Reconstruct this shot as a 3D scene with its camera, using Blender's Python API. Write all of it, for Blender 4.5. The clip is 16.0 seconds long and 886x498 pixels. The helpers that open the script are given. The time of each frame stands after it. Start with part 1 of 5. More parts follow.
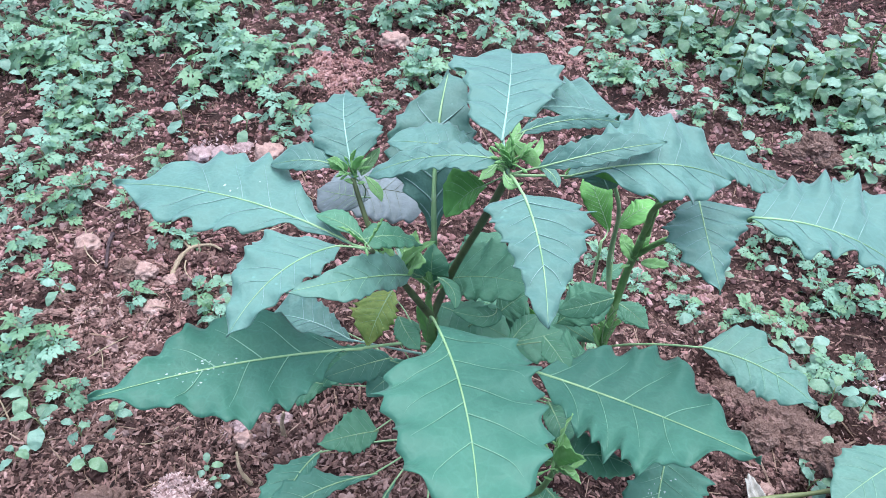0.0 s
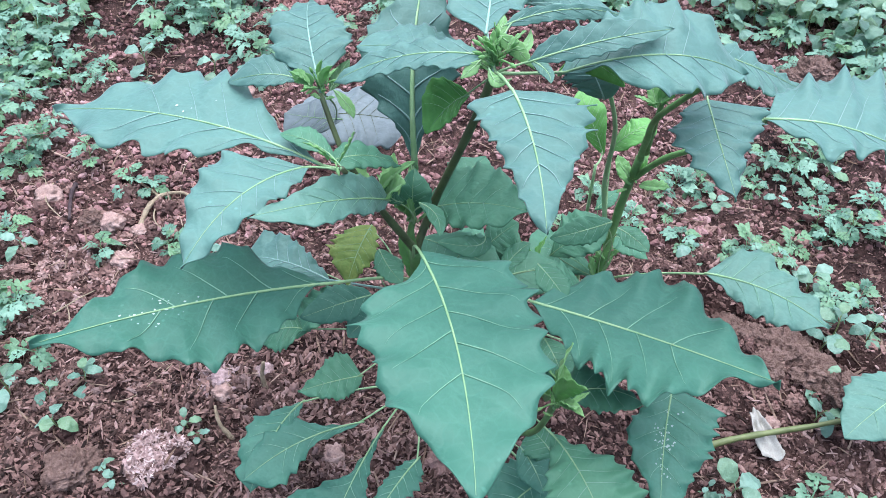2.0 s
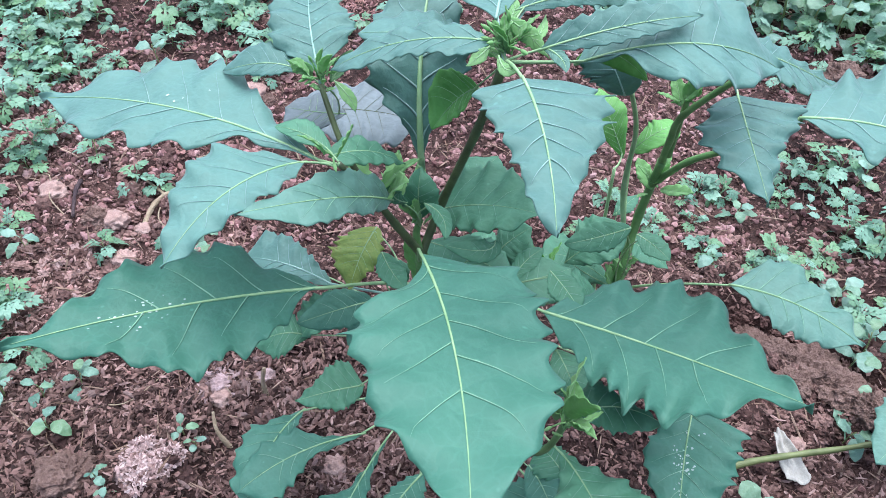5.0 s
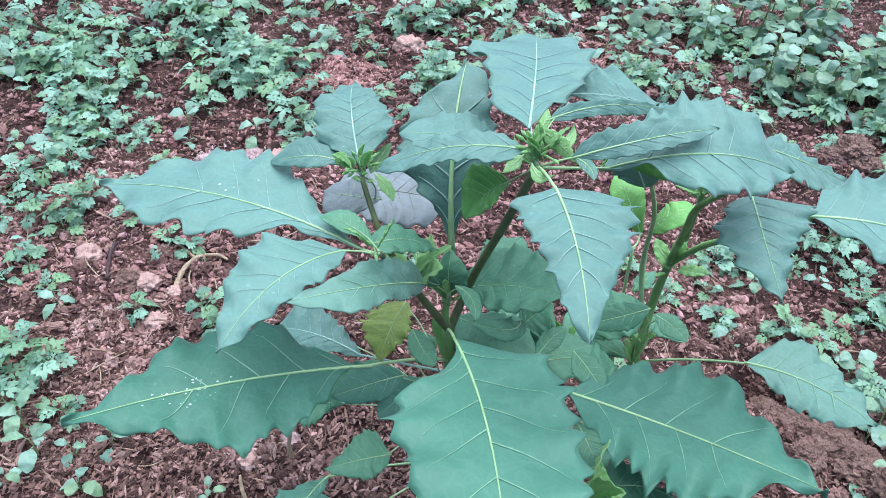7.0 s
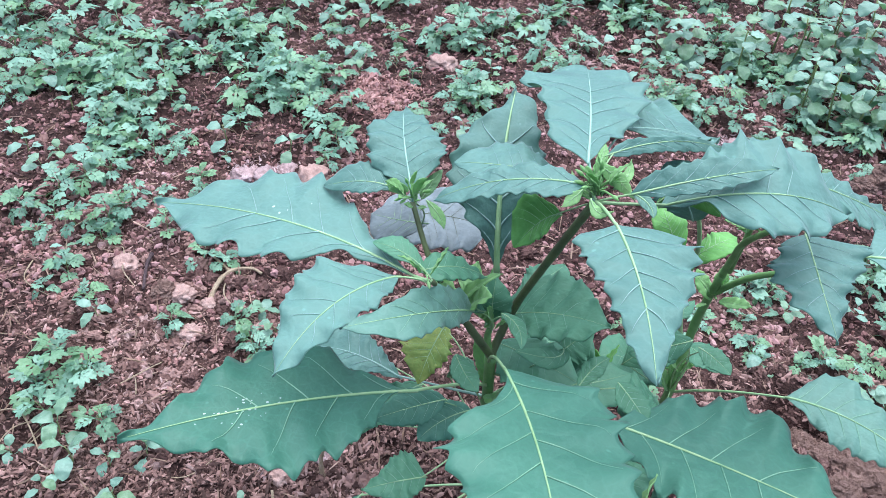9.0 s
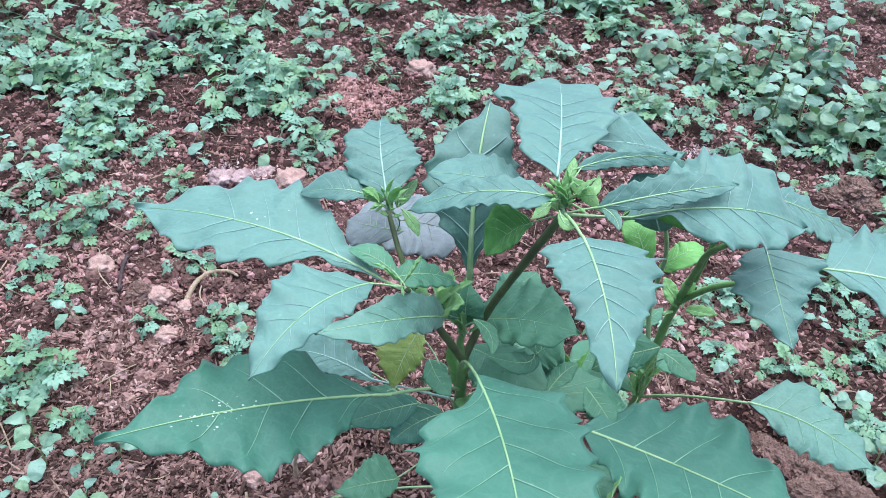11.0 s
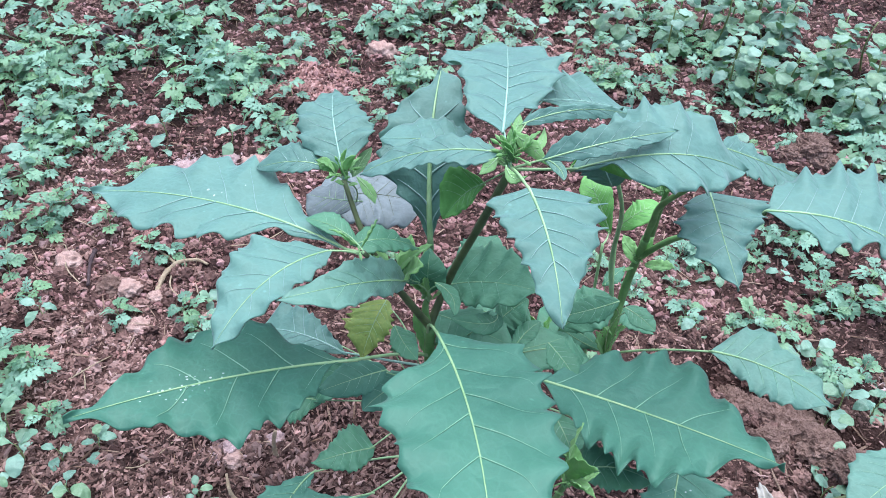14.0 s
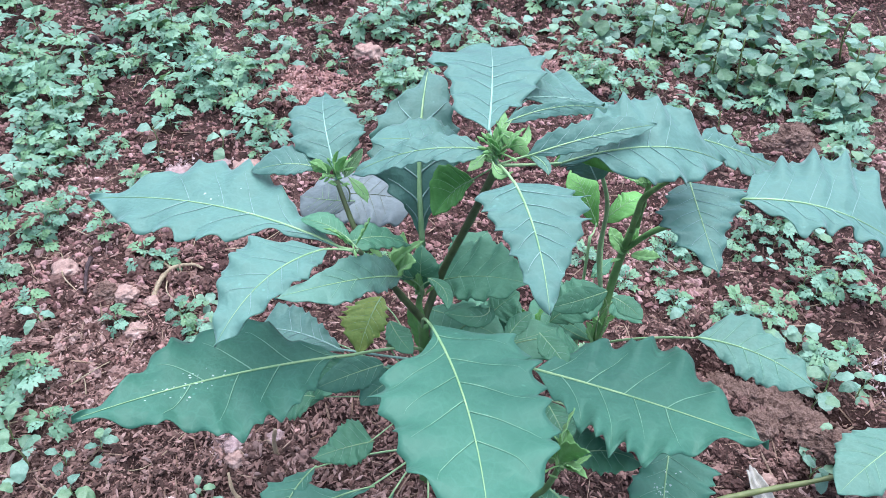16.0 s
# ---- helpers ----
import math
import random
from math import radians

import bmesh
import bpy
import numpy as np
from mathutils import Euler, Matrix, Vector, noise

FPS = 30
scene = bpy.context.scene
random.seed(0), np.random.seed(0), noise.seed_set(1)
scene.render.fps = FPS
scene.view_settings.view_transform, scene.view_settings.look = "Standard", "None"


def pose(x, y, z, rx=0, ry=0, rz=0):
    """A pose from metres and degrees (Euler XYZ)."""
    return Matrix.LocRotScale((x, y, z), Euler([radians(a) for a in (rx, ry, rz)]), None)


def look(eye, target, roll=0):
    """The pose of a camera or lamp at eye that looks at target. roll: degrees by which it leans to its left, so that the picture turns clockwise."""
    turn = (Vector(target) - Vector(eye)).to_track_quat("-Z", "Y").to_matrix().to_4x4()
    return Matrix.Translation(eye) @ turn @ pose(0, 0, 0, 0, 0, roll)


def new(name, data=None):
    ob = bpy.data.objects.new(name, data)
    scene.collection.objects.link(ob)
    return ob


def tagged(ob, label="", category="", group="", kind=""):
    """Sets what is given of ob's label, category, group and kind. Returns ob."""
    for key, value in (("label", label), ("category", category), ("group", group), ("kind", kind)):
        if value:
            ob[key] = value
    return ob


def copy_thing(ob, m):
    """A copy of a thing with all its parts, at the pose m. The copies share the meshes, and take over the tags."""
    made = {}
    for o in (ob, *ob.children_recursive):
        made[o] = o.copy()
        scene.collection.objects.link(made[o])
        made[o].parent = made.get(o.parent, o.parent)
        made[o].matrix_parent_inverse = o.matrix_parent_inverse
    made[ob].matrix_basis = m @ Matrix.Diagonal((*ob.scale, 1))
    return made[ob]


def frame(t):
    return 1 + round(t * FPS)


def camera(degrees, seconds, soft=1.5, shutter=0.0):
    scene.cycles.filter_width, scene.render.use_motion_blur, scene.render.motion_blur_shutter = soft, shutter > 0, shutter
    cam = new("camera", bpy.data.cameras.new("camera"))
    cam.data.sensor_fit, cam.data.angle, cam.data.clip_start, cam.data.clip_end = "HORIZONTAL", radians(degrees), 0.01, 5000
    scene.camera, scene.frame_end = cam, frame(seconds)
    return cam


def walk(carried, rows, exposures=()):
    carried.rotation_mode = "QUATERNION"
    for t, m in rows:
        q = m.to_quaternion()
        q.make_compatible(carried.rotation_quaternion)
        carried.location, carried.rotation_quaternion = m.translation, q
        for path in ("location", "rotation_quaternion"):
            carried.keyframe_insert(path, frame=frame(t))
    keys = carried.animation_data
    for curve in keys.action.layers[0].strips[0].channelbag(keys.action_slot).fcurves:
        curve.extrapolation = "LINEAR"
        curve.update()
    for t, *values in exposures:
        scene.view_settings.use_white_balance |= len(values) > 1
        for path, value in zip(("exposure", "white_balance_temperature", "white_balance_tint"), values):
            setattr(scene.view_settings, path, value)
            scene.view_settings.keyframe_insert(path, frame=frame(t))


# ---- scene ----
EXPOSE = 1.26
cam = camera(59.7, 16.0, soft=0.75)
PATH = [
    (0, (0.069, 0.016, 0.571), (0.071, 1.486, -0.785), 3.3),
    (0.5, (0.061, 0.017, 0.573), (0.04, 1.488, -0.781), 3.3),
    (1, (0.062, 0.013, 0.577), (0.049, 1.495, -0.765), 3.4),
    (1.5, (0.066, 0.016, 0.564), (0.057, 1.478, -0.801), 2.5),
    (2, (0.072, 0.033, 0.531), (0.112, 1.426, -0.904), 2.4),
    (2.5, (0.08, 0.051, 0.506), (0.111, 1.408, -0.963), 2.1),
    (3, (0.081, 0.058, 0.498), (0.104, 1.403, -0.983), 2.0),
    (3.5, (0.079, 0.057, 0.5), (0.079, 1.409, -0.974), 1.4),
    (3.7, (0.08, 0.055, 0.503), (0.086, 1.41, -0.968), 1.6),
    (5.8, (0.075, 0.05, 0.521), (0.063, 1.487, -0.87), 2.4),
    (6, (0.074, 0.05, 0.525), (0.069, 1.494, -0.858), 2.5),
    (6.5, (0.072, 0.048, 0.532), (0.044, 1.519, -0.822), 2.0),
    (7, (0.068, 0.045, 0.539), (0.027, 1.536, -0.794), 2.0),
    (7.5, (0.063, 0.044, 0.541), (0.009, 1.544, -0.781), 2.1),
    (8, (0.058, 0.046, 0.542), (-0.012, 1.547, -0.778), 2.3),
    (8.5, (0.052, 0.047, 0.546), (-0.032, 1.554, -0.766), 2.6),
    (9, (0.052, 0.046, 0.546), (-0.036, 1.556, -0.763), 2.5),
    (9.2, (0.051, 0.046, 0.548), (-0.029, 1.558, -0.758), 2.9),
    (11.3, (0.054, 0.039, 0.556), (0.025, 1.559, -0.744), 4.5),
    (11.5, (0.054, 0.038, 0.557), (0.025, 1.562, -0.738), 4.4),
    (12, (0.058, 0.036, 0.554), (0.036, 1.553, -0.748), 3.9),
    (12.5, (0.062, 0.033, 0.552), (0.057, 1.547, -0.756), 3.6),
    (13, (0.064, 0.032, 0.552), (0.073, 1.543, -0.758), 3.6),
    (13.5, (0.066, 0.03, 0.549), (0.094, 1.522, -0.781), 3.0),
    (14, (0.065, 0.028, 0.551), (0.093, 1.526, -0.774), 2.7),
    (14.5, (0.066, 0.026, 0.55), (0.1, 1.518, -0.781), 1.9),
    (15, (0.064, 0.027, 0.549), (0.081, 1.514, -0.789), 1.5),
    (15.5, (0.063, 0.024, 0.552), (0.087, 1.517, -0.778), 1.5),
    (16, (0.065, 0.017, 0.558), (0.114, 1.514, -0.767), 1.6),
]
walk(cam, [(t, look(eye, target, roll)) for t, eye, target, roll in PATH], exposures=[(0, EXPOSE, 5680, 11)])

# ---- world, sun ----
ELEV, TURN_SUN = 80.0, 20.0
world = bpy.data.worlds.new("world")
scene.world = world
world.use_nodes = True
sky = world.node_tree.nodes.new("ShaderNodeTexSky")
sky.sky_type, sky.sun_disc = "NISHITA", False
sky.sun_elevation, sky.sun_rotation = radians(ELEV), radians(TURN_SUN)
sky.air_density, sky.dust_density, sky.ozone_density = 1.0, 4.0, 1.5
back = world.node_tree.nodes["Background"]
world.node_tree.links.new(sky.outputs[0], back.inputs[0])
back.inputs[1].default_value = 0.084
sun = new("sun", bpy.data.lights.new("sun", "SUN"))
sun.data.energy, sun.data.angle, sun.data.color = 3.0, radians(96), (1.0, 0.97, 0.92)
az = radians(TURN_SUN)
sun.matrix_world = look((0, 0, 3), (-math.sin(az) * math.cos(radians(ELEV)), -math.cos(az) * math.cos(radians(ELEV)), 3 - math.sin(radians(ELEV))))

# ---- materials ----


def material(name, build):
    m = bpy.data.materials.new(name)
    m.use_nodes = True
    nt = m.node_tree
    nt.nodes.clear()
    out = nt.nodes.new("ShaderNodeOutputMaterial")

    def node(kind, **sets):
        n = nt.nodes.new(kind)
        for key, value in sets.items():
            if key in n.inputs:
                if isinstance(value, bpy.types.NodeSocket):
                    nt.links.new(value, n.inputs[key])
                else:
                    n.inputs[key].default_value = value
        return n

    nt.links.new(build(node, nt), out.inputs[0])
    return m


def ramp(node, nt, fac, stops):
    r = node("ShaderNodeValToRGB", Fac=fac)
    els = r.color_ramp.elements
    els[0].position, els[0].color = stops[0][0], (*stops[0][1], 1)
    els[1].position, els[1].color = stops[-1][0], (*stops[-1][1], 1)
    for p, c in stops[1:-1]:
        e = els.new(p)
        e.color = (*c, 1)
    return r.outputs["Color"]


def mixed(node, nt, fac, a, b, how="MIX"):
    m = nt.nodes.new("ShaderNodeMix")
    m.data_type, m.blend_type = "RGBA", how
    for socket, value in ((m.inputs[0], fac), (m.inputs[6], a), (m.inputs[7], b)):
        if isinstance(value, bpy.types.NodeSocket):
            nt.links.new(value, socket)
        else:
            socket.default_value = value if isinstance(value, (int, float)) else (*value, 1)
    return m.outputs[2]


def math_node(nt, how, a, b=0.0):
    m = nt.nodes.new("ShaderNodeMath")
    m.operation = how
    for socket, value in zip(m.inputs, (a, b)):
        if isinstance(value, bpy.types.NodeSocket):
            nt.links.new(value, socket)
        else:
            socket.default_value = value
    return m.outputs[0]


def leaf_material(name, dark, light, rough=0.5, glow=0.2, spots=None, spot_size=260, net_show=0.26, spec=0.35, spread=0.35, hair=0.2, hair_colour=(0.8, 0.95, 1.0), other=None):
    """A leaf: colour varies between leaves and in patches, softly quilted, downy, and some light passes through."""
    def build(node, nt):
        uv = node("ShaderNodeTexCoord").outputs["UV"]
        info = node("ShaderNodeObjectInfo").outputs["Random"]
        patch = node("ShaderNodeTexNoise", Vector=uv, Scale=32.0, Detail=5.0, Roughness=0.6).outputs["Fac"]
        quilt = node("ShaderNodeTexNoise", Vector=uv, Scale=110.0, Detail=2.0).outputs["Fac"]
        fine = node("ShaderNodeTexNoise", Vector=uv, Scale=700.0, Detail=3.0).outputs["Fac"]
        f = math_node(nt, "ADD", math_node(nt, "MULTIPLY", patch, 0.7), math_node(nt, "MULTIPLY", info, spread))
        f = math_node(nt, "ADD", f, math_node(nt, "MULTIPLY", fine, 0.18))
        colour = ramp(node, nt, math_node(nt, "SUBTRACT", f, 0.12), [(0.2, dark), (0.8, light)])
        if other:
            second = math_node(nt, "FRACT", math_node(nt, "MULTIPLY", info, 7.31))
            colour = mixed(node, nt, math_node(nt, "MULTIPLY", ramp(node, nt, second, [(0.35, (0, 0, 0)), (0.95, (1, 1, 1))]), 0.8), colour, mixed(node, nt, patch, [0.35 * c for c in other], other))
        specks = node("ShaderNodeTexVoronoi", Vector=uv, Scale=90.0).outputs["Distance"]
        pale = ramp(node, nt, specks, [(0.045, (1, 1, 1)), (0.09, (0, 0, 0))])
        colour = mixed(node, nt, math_node(nt, "MULTIPLY", pale, 0.35), colour, [min(1, c * 1.7 + 0.03) for c in light])
        warp = mixed(node, nt, 0.005, uv, node("ShaderNodeTexNoise", Vector=uv, Scale=150.0).outputs["Color"], "ADD")
        net = nt.nodes.new("ShaderNodeTexVoronoi")
        net.feature = "DISTANCE_TO_EDGE"
        nt.links.new(warp, net.inputs["Vector"])
        net.inputs["Scale"].default_value = 150.0
        lines = ramp(node, nt, net.outputs["Distance"], [(0.0, (1, 1, 1)), (0.10, (0, 0, 0))])
        colour = mixed(node, nt, math_node(nt, "MULTIPLY", lines, math_node(nt, "MULTIPLY", patch, net_show)), colour, [min(1, c * 1.35 + 0.015) for c in light])
        if spots:
            sp = node("ShaderNodeTexVoronoi", Vector=uv, Scale=float(spot_size)).outputs["Distance"]
            where = node("ShaderNodeTexNoise", Vector=uv, Scale=38.0, Detail=1.0).outputs["Fac"]
            dots = ramp(node, nt, sp, [(0.16, (1, 1, 1)), (0.26, (0, 0, 0))])
            region = ramp(node, nt, where, [(0.55, (0, 0, 0)), (0.62, (1, 1, 1))])
            colour = mixed(node, nt, math_node(nt, "MULTIPLY", math_node(nt, "MULTIPLY", dots, region), 0.8), colour, spots)
        coarse = nt.nodes.new("ShaderNodeTexVoronoi")
        coarse.feature = "DISTANCE_TO_EDGE"
        nt.links.new(warp, coarse.inputs["Vector"])
        coarse.inputs["Scale"].default_value = 62.0
        twigs = ramp(node, nt, coarse.outputs["Distance"], [(0.0, (1, 1, 1)), (0.07, (0, 0, 0))])
        colour = mixed(node, nt, math_node(nt, "MULTIPLY", twigs, math_node(nt, "MULTIPLY", patch, net_show * 0.45)), colour, [min(1, c * 1.45 + 0.02) for c in light])
        pillow = ramp(node, nt, coarse.outputs["Distance"], [(0.0, (0, 0, 0)), (0.35, (1, 1, 1))])
        height = math_node(nt, "ADD", math_node(nt, "MULTIPLY", fine, 0.14), math_node(nt, "ADD", quilt, math_node(nt, "MULTIPLY", pillow, 0.35)))
        bump = node("ShaderNodeBump", Strength=0.42, Distance=0.0027, Height=height).outputs[0]
        r = math_node(nt, "ADD", math_node(nt, "MULTIPLY", patch, 0.2), rough - 0.1)
        body = node("ShaderNodeBsdfPrincipled", **{"Base Color": colour, "Roughness": r, "Normal": bump, "Specular IOR Level": spec,
                                                   "Sheen Weight": hair, "Sheen Roughness": 0.45, "Sheen Tint": (*hair_colour, 1)})
        thin = node("ShaderNodeBsdfTranslucent", Color=mixed(node, nt, 0.5, colour, (0.25, 0.5, 0.08)), Normal=bump)
        mix = node("ShaderNodeMixShader", Fac=glow)
        nt.links.new(body.outputs[0], mix.inputs[1])
        nt.links.new(thin.outputs[0], mix.inputs[2])
        return mix.outputs[0]
    return material(name, build)


def stalk_material(name, dark, light, rough=0.5):
    def build(node, nt):
        at = node("ShaderNodeTexCoord").outputs["Object"]
        n = node("ShaderNodeTexNoise", Vector=at, Scale=90.0, Detail=4.0).outputs["Fac"]
        fine = node("ShaderNodeTexNoise", Vector=at, Scale=900.0, Detail=2.0).outputs["Fac"]
        colour = ramp(node, nt, n, [(0.3, dark), (0.7, light)])
        bump = node("ShaderNodeBump", Strength=0.3, Distance=0.0006, Height=fine).outputs[0]
        return node("ShaderNodeBsdfPrincipled", **{"Base Color": colour, "Roughness": rough, "Normal": bump}).outputs[0]
    return material(name, build)


def earth_material(name, stops, island=False, single=False, scale=1.0, rough=0.9, relief=0.004):
    """Earth, stone, chips: colour in three sizes of patches, and by piece where the pieces are joined."""
    def build(node, nt):
        at = node("ShaderNodeTexCoord").outputs["Object"]
        wide = node("ShaderNodeTexNoise", Vector=at, Scale=5.0 * scale, Detail=5.0).outputs["Fac"]
        mid = node("ShaderNodeTexNoise", Vector=at, Scale=55.0 * scale, Detail=6.0, Roughness=0.65).outputs["Fac"]
        fine = node("ShaderNodeTexNoise", Vector=at, Scale=520.0 * scale, Detail=4.0).outputs["Fac"]
        if island:
            rnd = node("ShaderNodeNewGeometry").outputs["Random Per Island"]
            f = math_node(nt, "ADD", math_node(nt, "MULTIPLY", rnd, 0.58), math_node(nt, "ADD", math_node(nt, "MULTIPLY", mid, 0.34), math_node(nt, "SUBTRACT", math_node(nt, "MULTIPLY", wide, 0.8), 0.39)))
        elif single:
            rnd = node("ShaderNodeObjectInfo").outputs["Random"]
            f = math_node(nt, "ADD", math_node(nt, "MULTIPLY", rnd, 0.72), math_node(nt, "MULTIPLY", fine, 0.28))
        else:
            f = math_node(nt, "ADD", math_node(nt, "SUBTRACT", math_node(nt, "MULTIPLY", wide, 0.42), 0.07),
                          math_node(nt, "ADD", math_node(nt, "MULTIPLY", mid, 0.45), math_node(nt, "MULTIPLY", fine, 0.25)))
        colour = ramp(node, nt, f, stops)
        h = math_node(nt, "ADD", mid, math_node(nt, "MULTIPLY", fine, 0.5))
        bump = node("ShaderNodeBump", Strength=0.8, Distance=relief, Height=h).outputs[0]
        return node("ShaderNodeBsdfPrincipled", **{"Base Color": colour, "Roughness": rough, "Normal": bump, "Specular IOR Level": 0.25}).outputs[0]
    return material(name, build)


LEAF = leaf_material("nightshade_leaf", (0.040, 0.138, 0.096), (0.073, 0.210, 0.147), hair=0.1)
# Leaf copy with the sky's pale bluish sheen put into its base colour.
LEAF_SKYLIT = leaf_material("nightshade_leaf_skylit", (0.085, 0.190, 0.163), (0.129, 0.268, 0.232), rough=0.48, hair=0.35, spec=0.35, glow=0.28)
LEAF_LIME = leaf_material("lime_leaf", (0.12, 0.33, 0.08), (0.22, 0.49, 0.15), glow=0.38, hair=0.1)
LEAF_YELLOW = leaf_material("yellowed_leaf", (0.16, 0.30, 0.07), (0.44, 0.45, 0.13), glow=0.35, spots=(0.20, 0.11, 0.04), spot_size=420, hair=0.1)
LEAF_GREY = leaf_material("grey_leaf_underside", (0.125, 0.160, 0.172), (0.195, 0.235, 0.250), rough=0.6, glow=0.12)
# Inner copy of the leaf, its colour brightened against the shade of leaves above.
LEAF_INNER_LIT = leaf_material("nightshade_leaf_inner_lit", (0.062, 0.190, 0.112), (0.110, 0.280, 0.172), glow=0.3, hair=0.1)
# Same leaf again, with part of the sky sheen in its colour.
LEAF_HALF_LIT = leaf_material("nightshade_leaf_half_lit", (0.084, 0.190, 0.150), (0.132, 0.272, 0.216), hair=0.2)
LEAF_MID = leaf_material("mid_green_leaf", (0.10, 0.23, 0.10), (0.17, 0.33, 0.16), glow=0.3, hair=0.1)
BUD = leaf_material("bud_green", (0.19, 0.40, 0.14), (0.32, 0.56, 0.25), glow=0.45, hair=0.15)
WEED = leaf_material("weed_leaf", (0.030, 0.100, 0.060), (0.178, 0.328, 0.240), other=(0.185, 0.365, 0.150), rough=0.38, hair=0.15, spec=0.42, spread=0.6)
WEED_OVATE = leaf_material("ovate_weed_leaf", (0.050, 0.130, 0.092), (0.200, 0.340, 0.268), other=(0.20, 0.36, 0.17), rough=0.38, hair=0.2, spec=0.45, spread=0.6)
MIDRIB = stalk_material("midrib_pale_green", (0.21, 0.37, 0.17), (0.32, 0.48, 0.25))
VEIN = stalk_material("side_vein_green", (0.155, 0.320, 0.200), (0.235, 0.425, 0.280))
MIDRIB_WHITE = stalk_material("midrib_whitish", (0.22, 0.39, 0.32), (0.33, 0.50, 0.43))
# Side veins paled to match the sky sheen coloured into those leaves.
VEIN_SKYLIT = stalk_material("side_vein_skylit", (0.185, 0.315, 0.280), (0.250, 0.390, 0.350))
FLECK = stalk_material("pale_fleck", (0.30, 0.42, 0.36), (0.44, 0.55, 0.49))
STEM = stalk_material("stem_green", (0.09, 0.20, 0.06), (0.16, 0.32, 0.11))
STEM_DARK = stalk_material("stem_purplish", (0.055, 0.072, 0.032), (0.11, 0.15, 0.065))
STEM_OLIVE = stalk_material("stem_olive", (0.085, 0.110, 0.035), (0.17, 0.20, 0.075))
WEED_STEM = stalk_material("weed_stem", (0.13, 0.18, 0.06), (0.23, 0.27, 0.11))
# The near-black tones put the shade of gaps between crumbs into the colour.
SOIL = earth_material("red_brown_soil", [(0.36, (0.009, 0.004, 0.004)), (0.50, (0.045, 0.023, 0.020)), (0.62, (0.126, 0.071, 0.062)), (0.78, (0.275, 0.179, 0.164))], relief=0.008)
CHIP_STOPS = [(0.14, (0.021, 0.012, 0.010)), (0.36, (0.115, 0.068, 0.058)), (0.62, (0.248, 0.152, 0.133)), (0.90, (0.442, 0.318, 0.298))]
CHIP = earth_material("wood_chips", CHIP_STOPS, island=True)
CHIP_ONE = earth_material("wood_chip", CHIP_STOPS, single=True)
CRUMB_ONE = earth_material("soil_crumb", [(0.15, (0.043, 0.022, 0.020)), (0.45, (0.133, 0.076, 0.067)), (0.74, (0.271, 0.169, 0.149)), (0.95, (0.409, 0.296, 0.280))], single=True)
CLOD = earth_material("soil_clods", [(0.15, (0.043, 0.022, 0.020)), (0.45, (0.133, 0.076, 0.067)), (0.74, (0.271, 0.169, 0.149)), (0.95, (0.409, 0.296, 0.280))], island=True)
STONE = earth_material("pale_stone", [(0.3, (0.22, 0.13, 0.11)), (0.5, (0.38, 0.26, 0.23)), (0.7, (0.55, 0.43, 0.40))], scale=1.6)
STONE_GREY = earth_material("lavender_grey_stone", [(0.3, (0.13, 0.085, 0.085)), (0.5, (0.40, 0.29, 0.29)), (0.7, (0.66, 0.55, 0.57))], scale=2.2)
PINK_CRUMB = earth_material("pinkish_dry_crumbs", [(0.15, (0.071, 0.034, 0.032)), (0.45, (0.204, 0.108, 0.105)), (0.74, (0.357, 0.215, 0.214)), (0.95, (0.510, 0.355, 0.355))], island=True)
SAWDUST = earth_material("pinkish_sawdust", [(0.1, (0.20, 0.098, 0.086)), (0.5, (0.34, 0.190, 0.172)), (0.9, (0.48, 0.32, 0.30))], island=True)
SAWDUST_PALE = earth_material("pale_lavender_sawdust", [(0.1, (0.26, 0.165, 0.155)), (0.5, (0.48, 0.355, 0.34)), (0.9, (0.72, 0.61, 0.60))], island=True)
TWIG = earth_material("dark_twig", [(0.3, (0.02, 0.014, 0.016)), (0.5, (0.06, 0.04, 0.045)), (0.7, (0.12, 0.09, 0.09))], scale=3)
ROOT = earth_material("pale_root", [(0.3, (0.20, 0.15, 0.10)), (0.5, (0.36, 0.29, 0.20)), (0.7, (0.50, 0.42, 0.32))], scale=3, rough=0.7)
STRAW = earth_material("dry_strands", [(0.1, (0.16, 0.10, 0.07)), (0.9, (0.38, 0.28, 0.22))], island=True)
SCRAP = earth_material("whitish_scrap", [(0.3, (0.22, 0.21, 0.18)), (0.5, (0.36, 0.35, 0.32)), (0.7, (0.48, 0.48, 0.45))], scale=2, rough=0.5, relief=0.001)

# ---- small tools ----


def part(name, bm, mat, parent=None, label=""):
    for f in bm.faces:
        f.smooth = True
    me = bpy.data.meshes.new(name)
    bm.to_mesh(me)
    bm.free()
    me.materials.append(mat)
    ob = new(name, me)
    ob.parent = parent
    return tagged(ob, label)


def tube(bm, points, radii, sides=6):
    """A closed round stalk along the points."""
    pts = [Vector(p) for p in points]
    rings, ref = [], None
    for i, p in enumerate(pts):
        t = (pts[min(i + 1, len(pts) - 1)] - pts[max(i - 1, 0)]).normalized()
        if ref is None:
            ref = t.orthogonal().normalized()
        ref = (ref - t * ref.dot(t)).normalized()
        side = t.cross(ref)
        rings.append([bm.verts.new(p + (ref * math.cos(a) + side * math.sin(a)) * radii[i])
                      for a in (math.tau * k / sides for k in range(sides))])
    for a, b in zip(rings, rings[1:]):
        for k in range(sides):
            bm.faces.new((a[k], a[(k + 1) % sides], b[(k + 1) % sides], b[k]))
    bm.faces.new(rings[0][::-1])
    bm.faces.new(rings[-1])


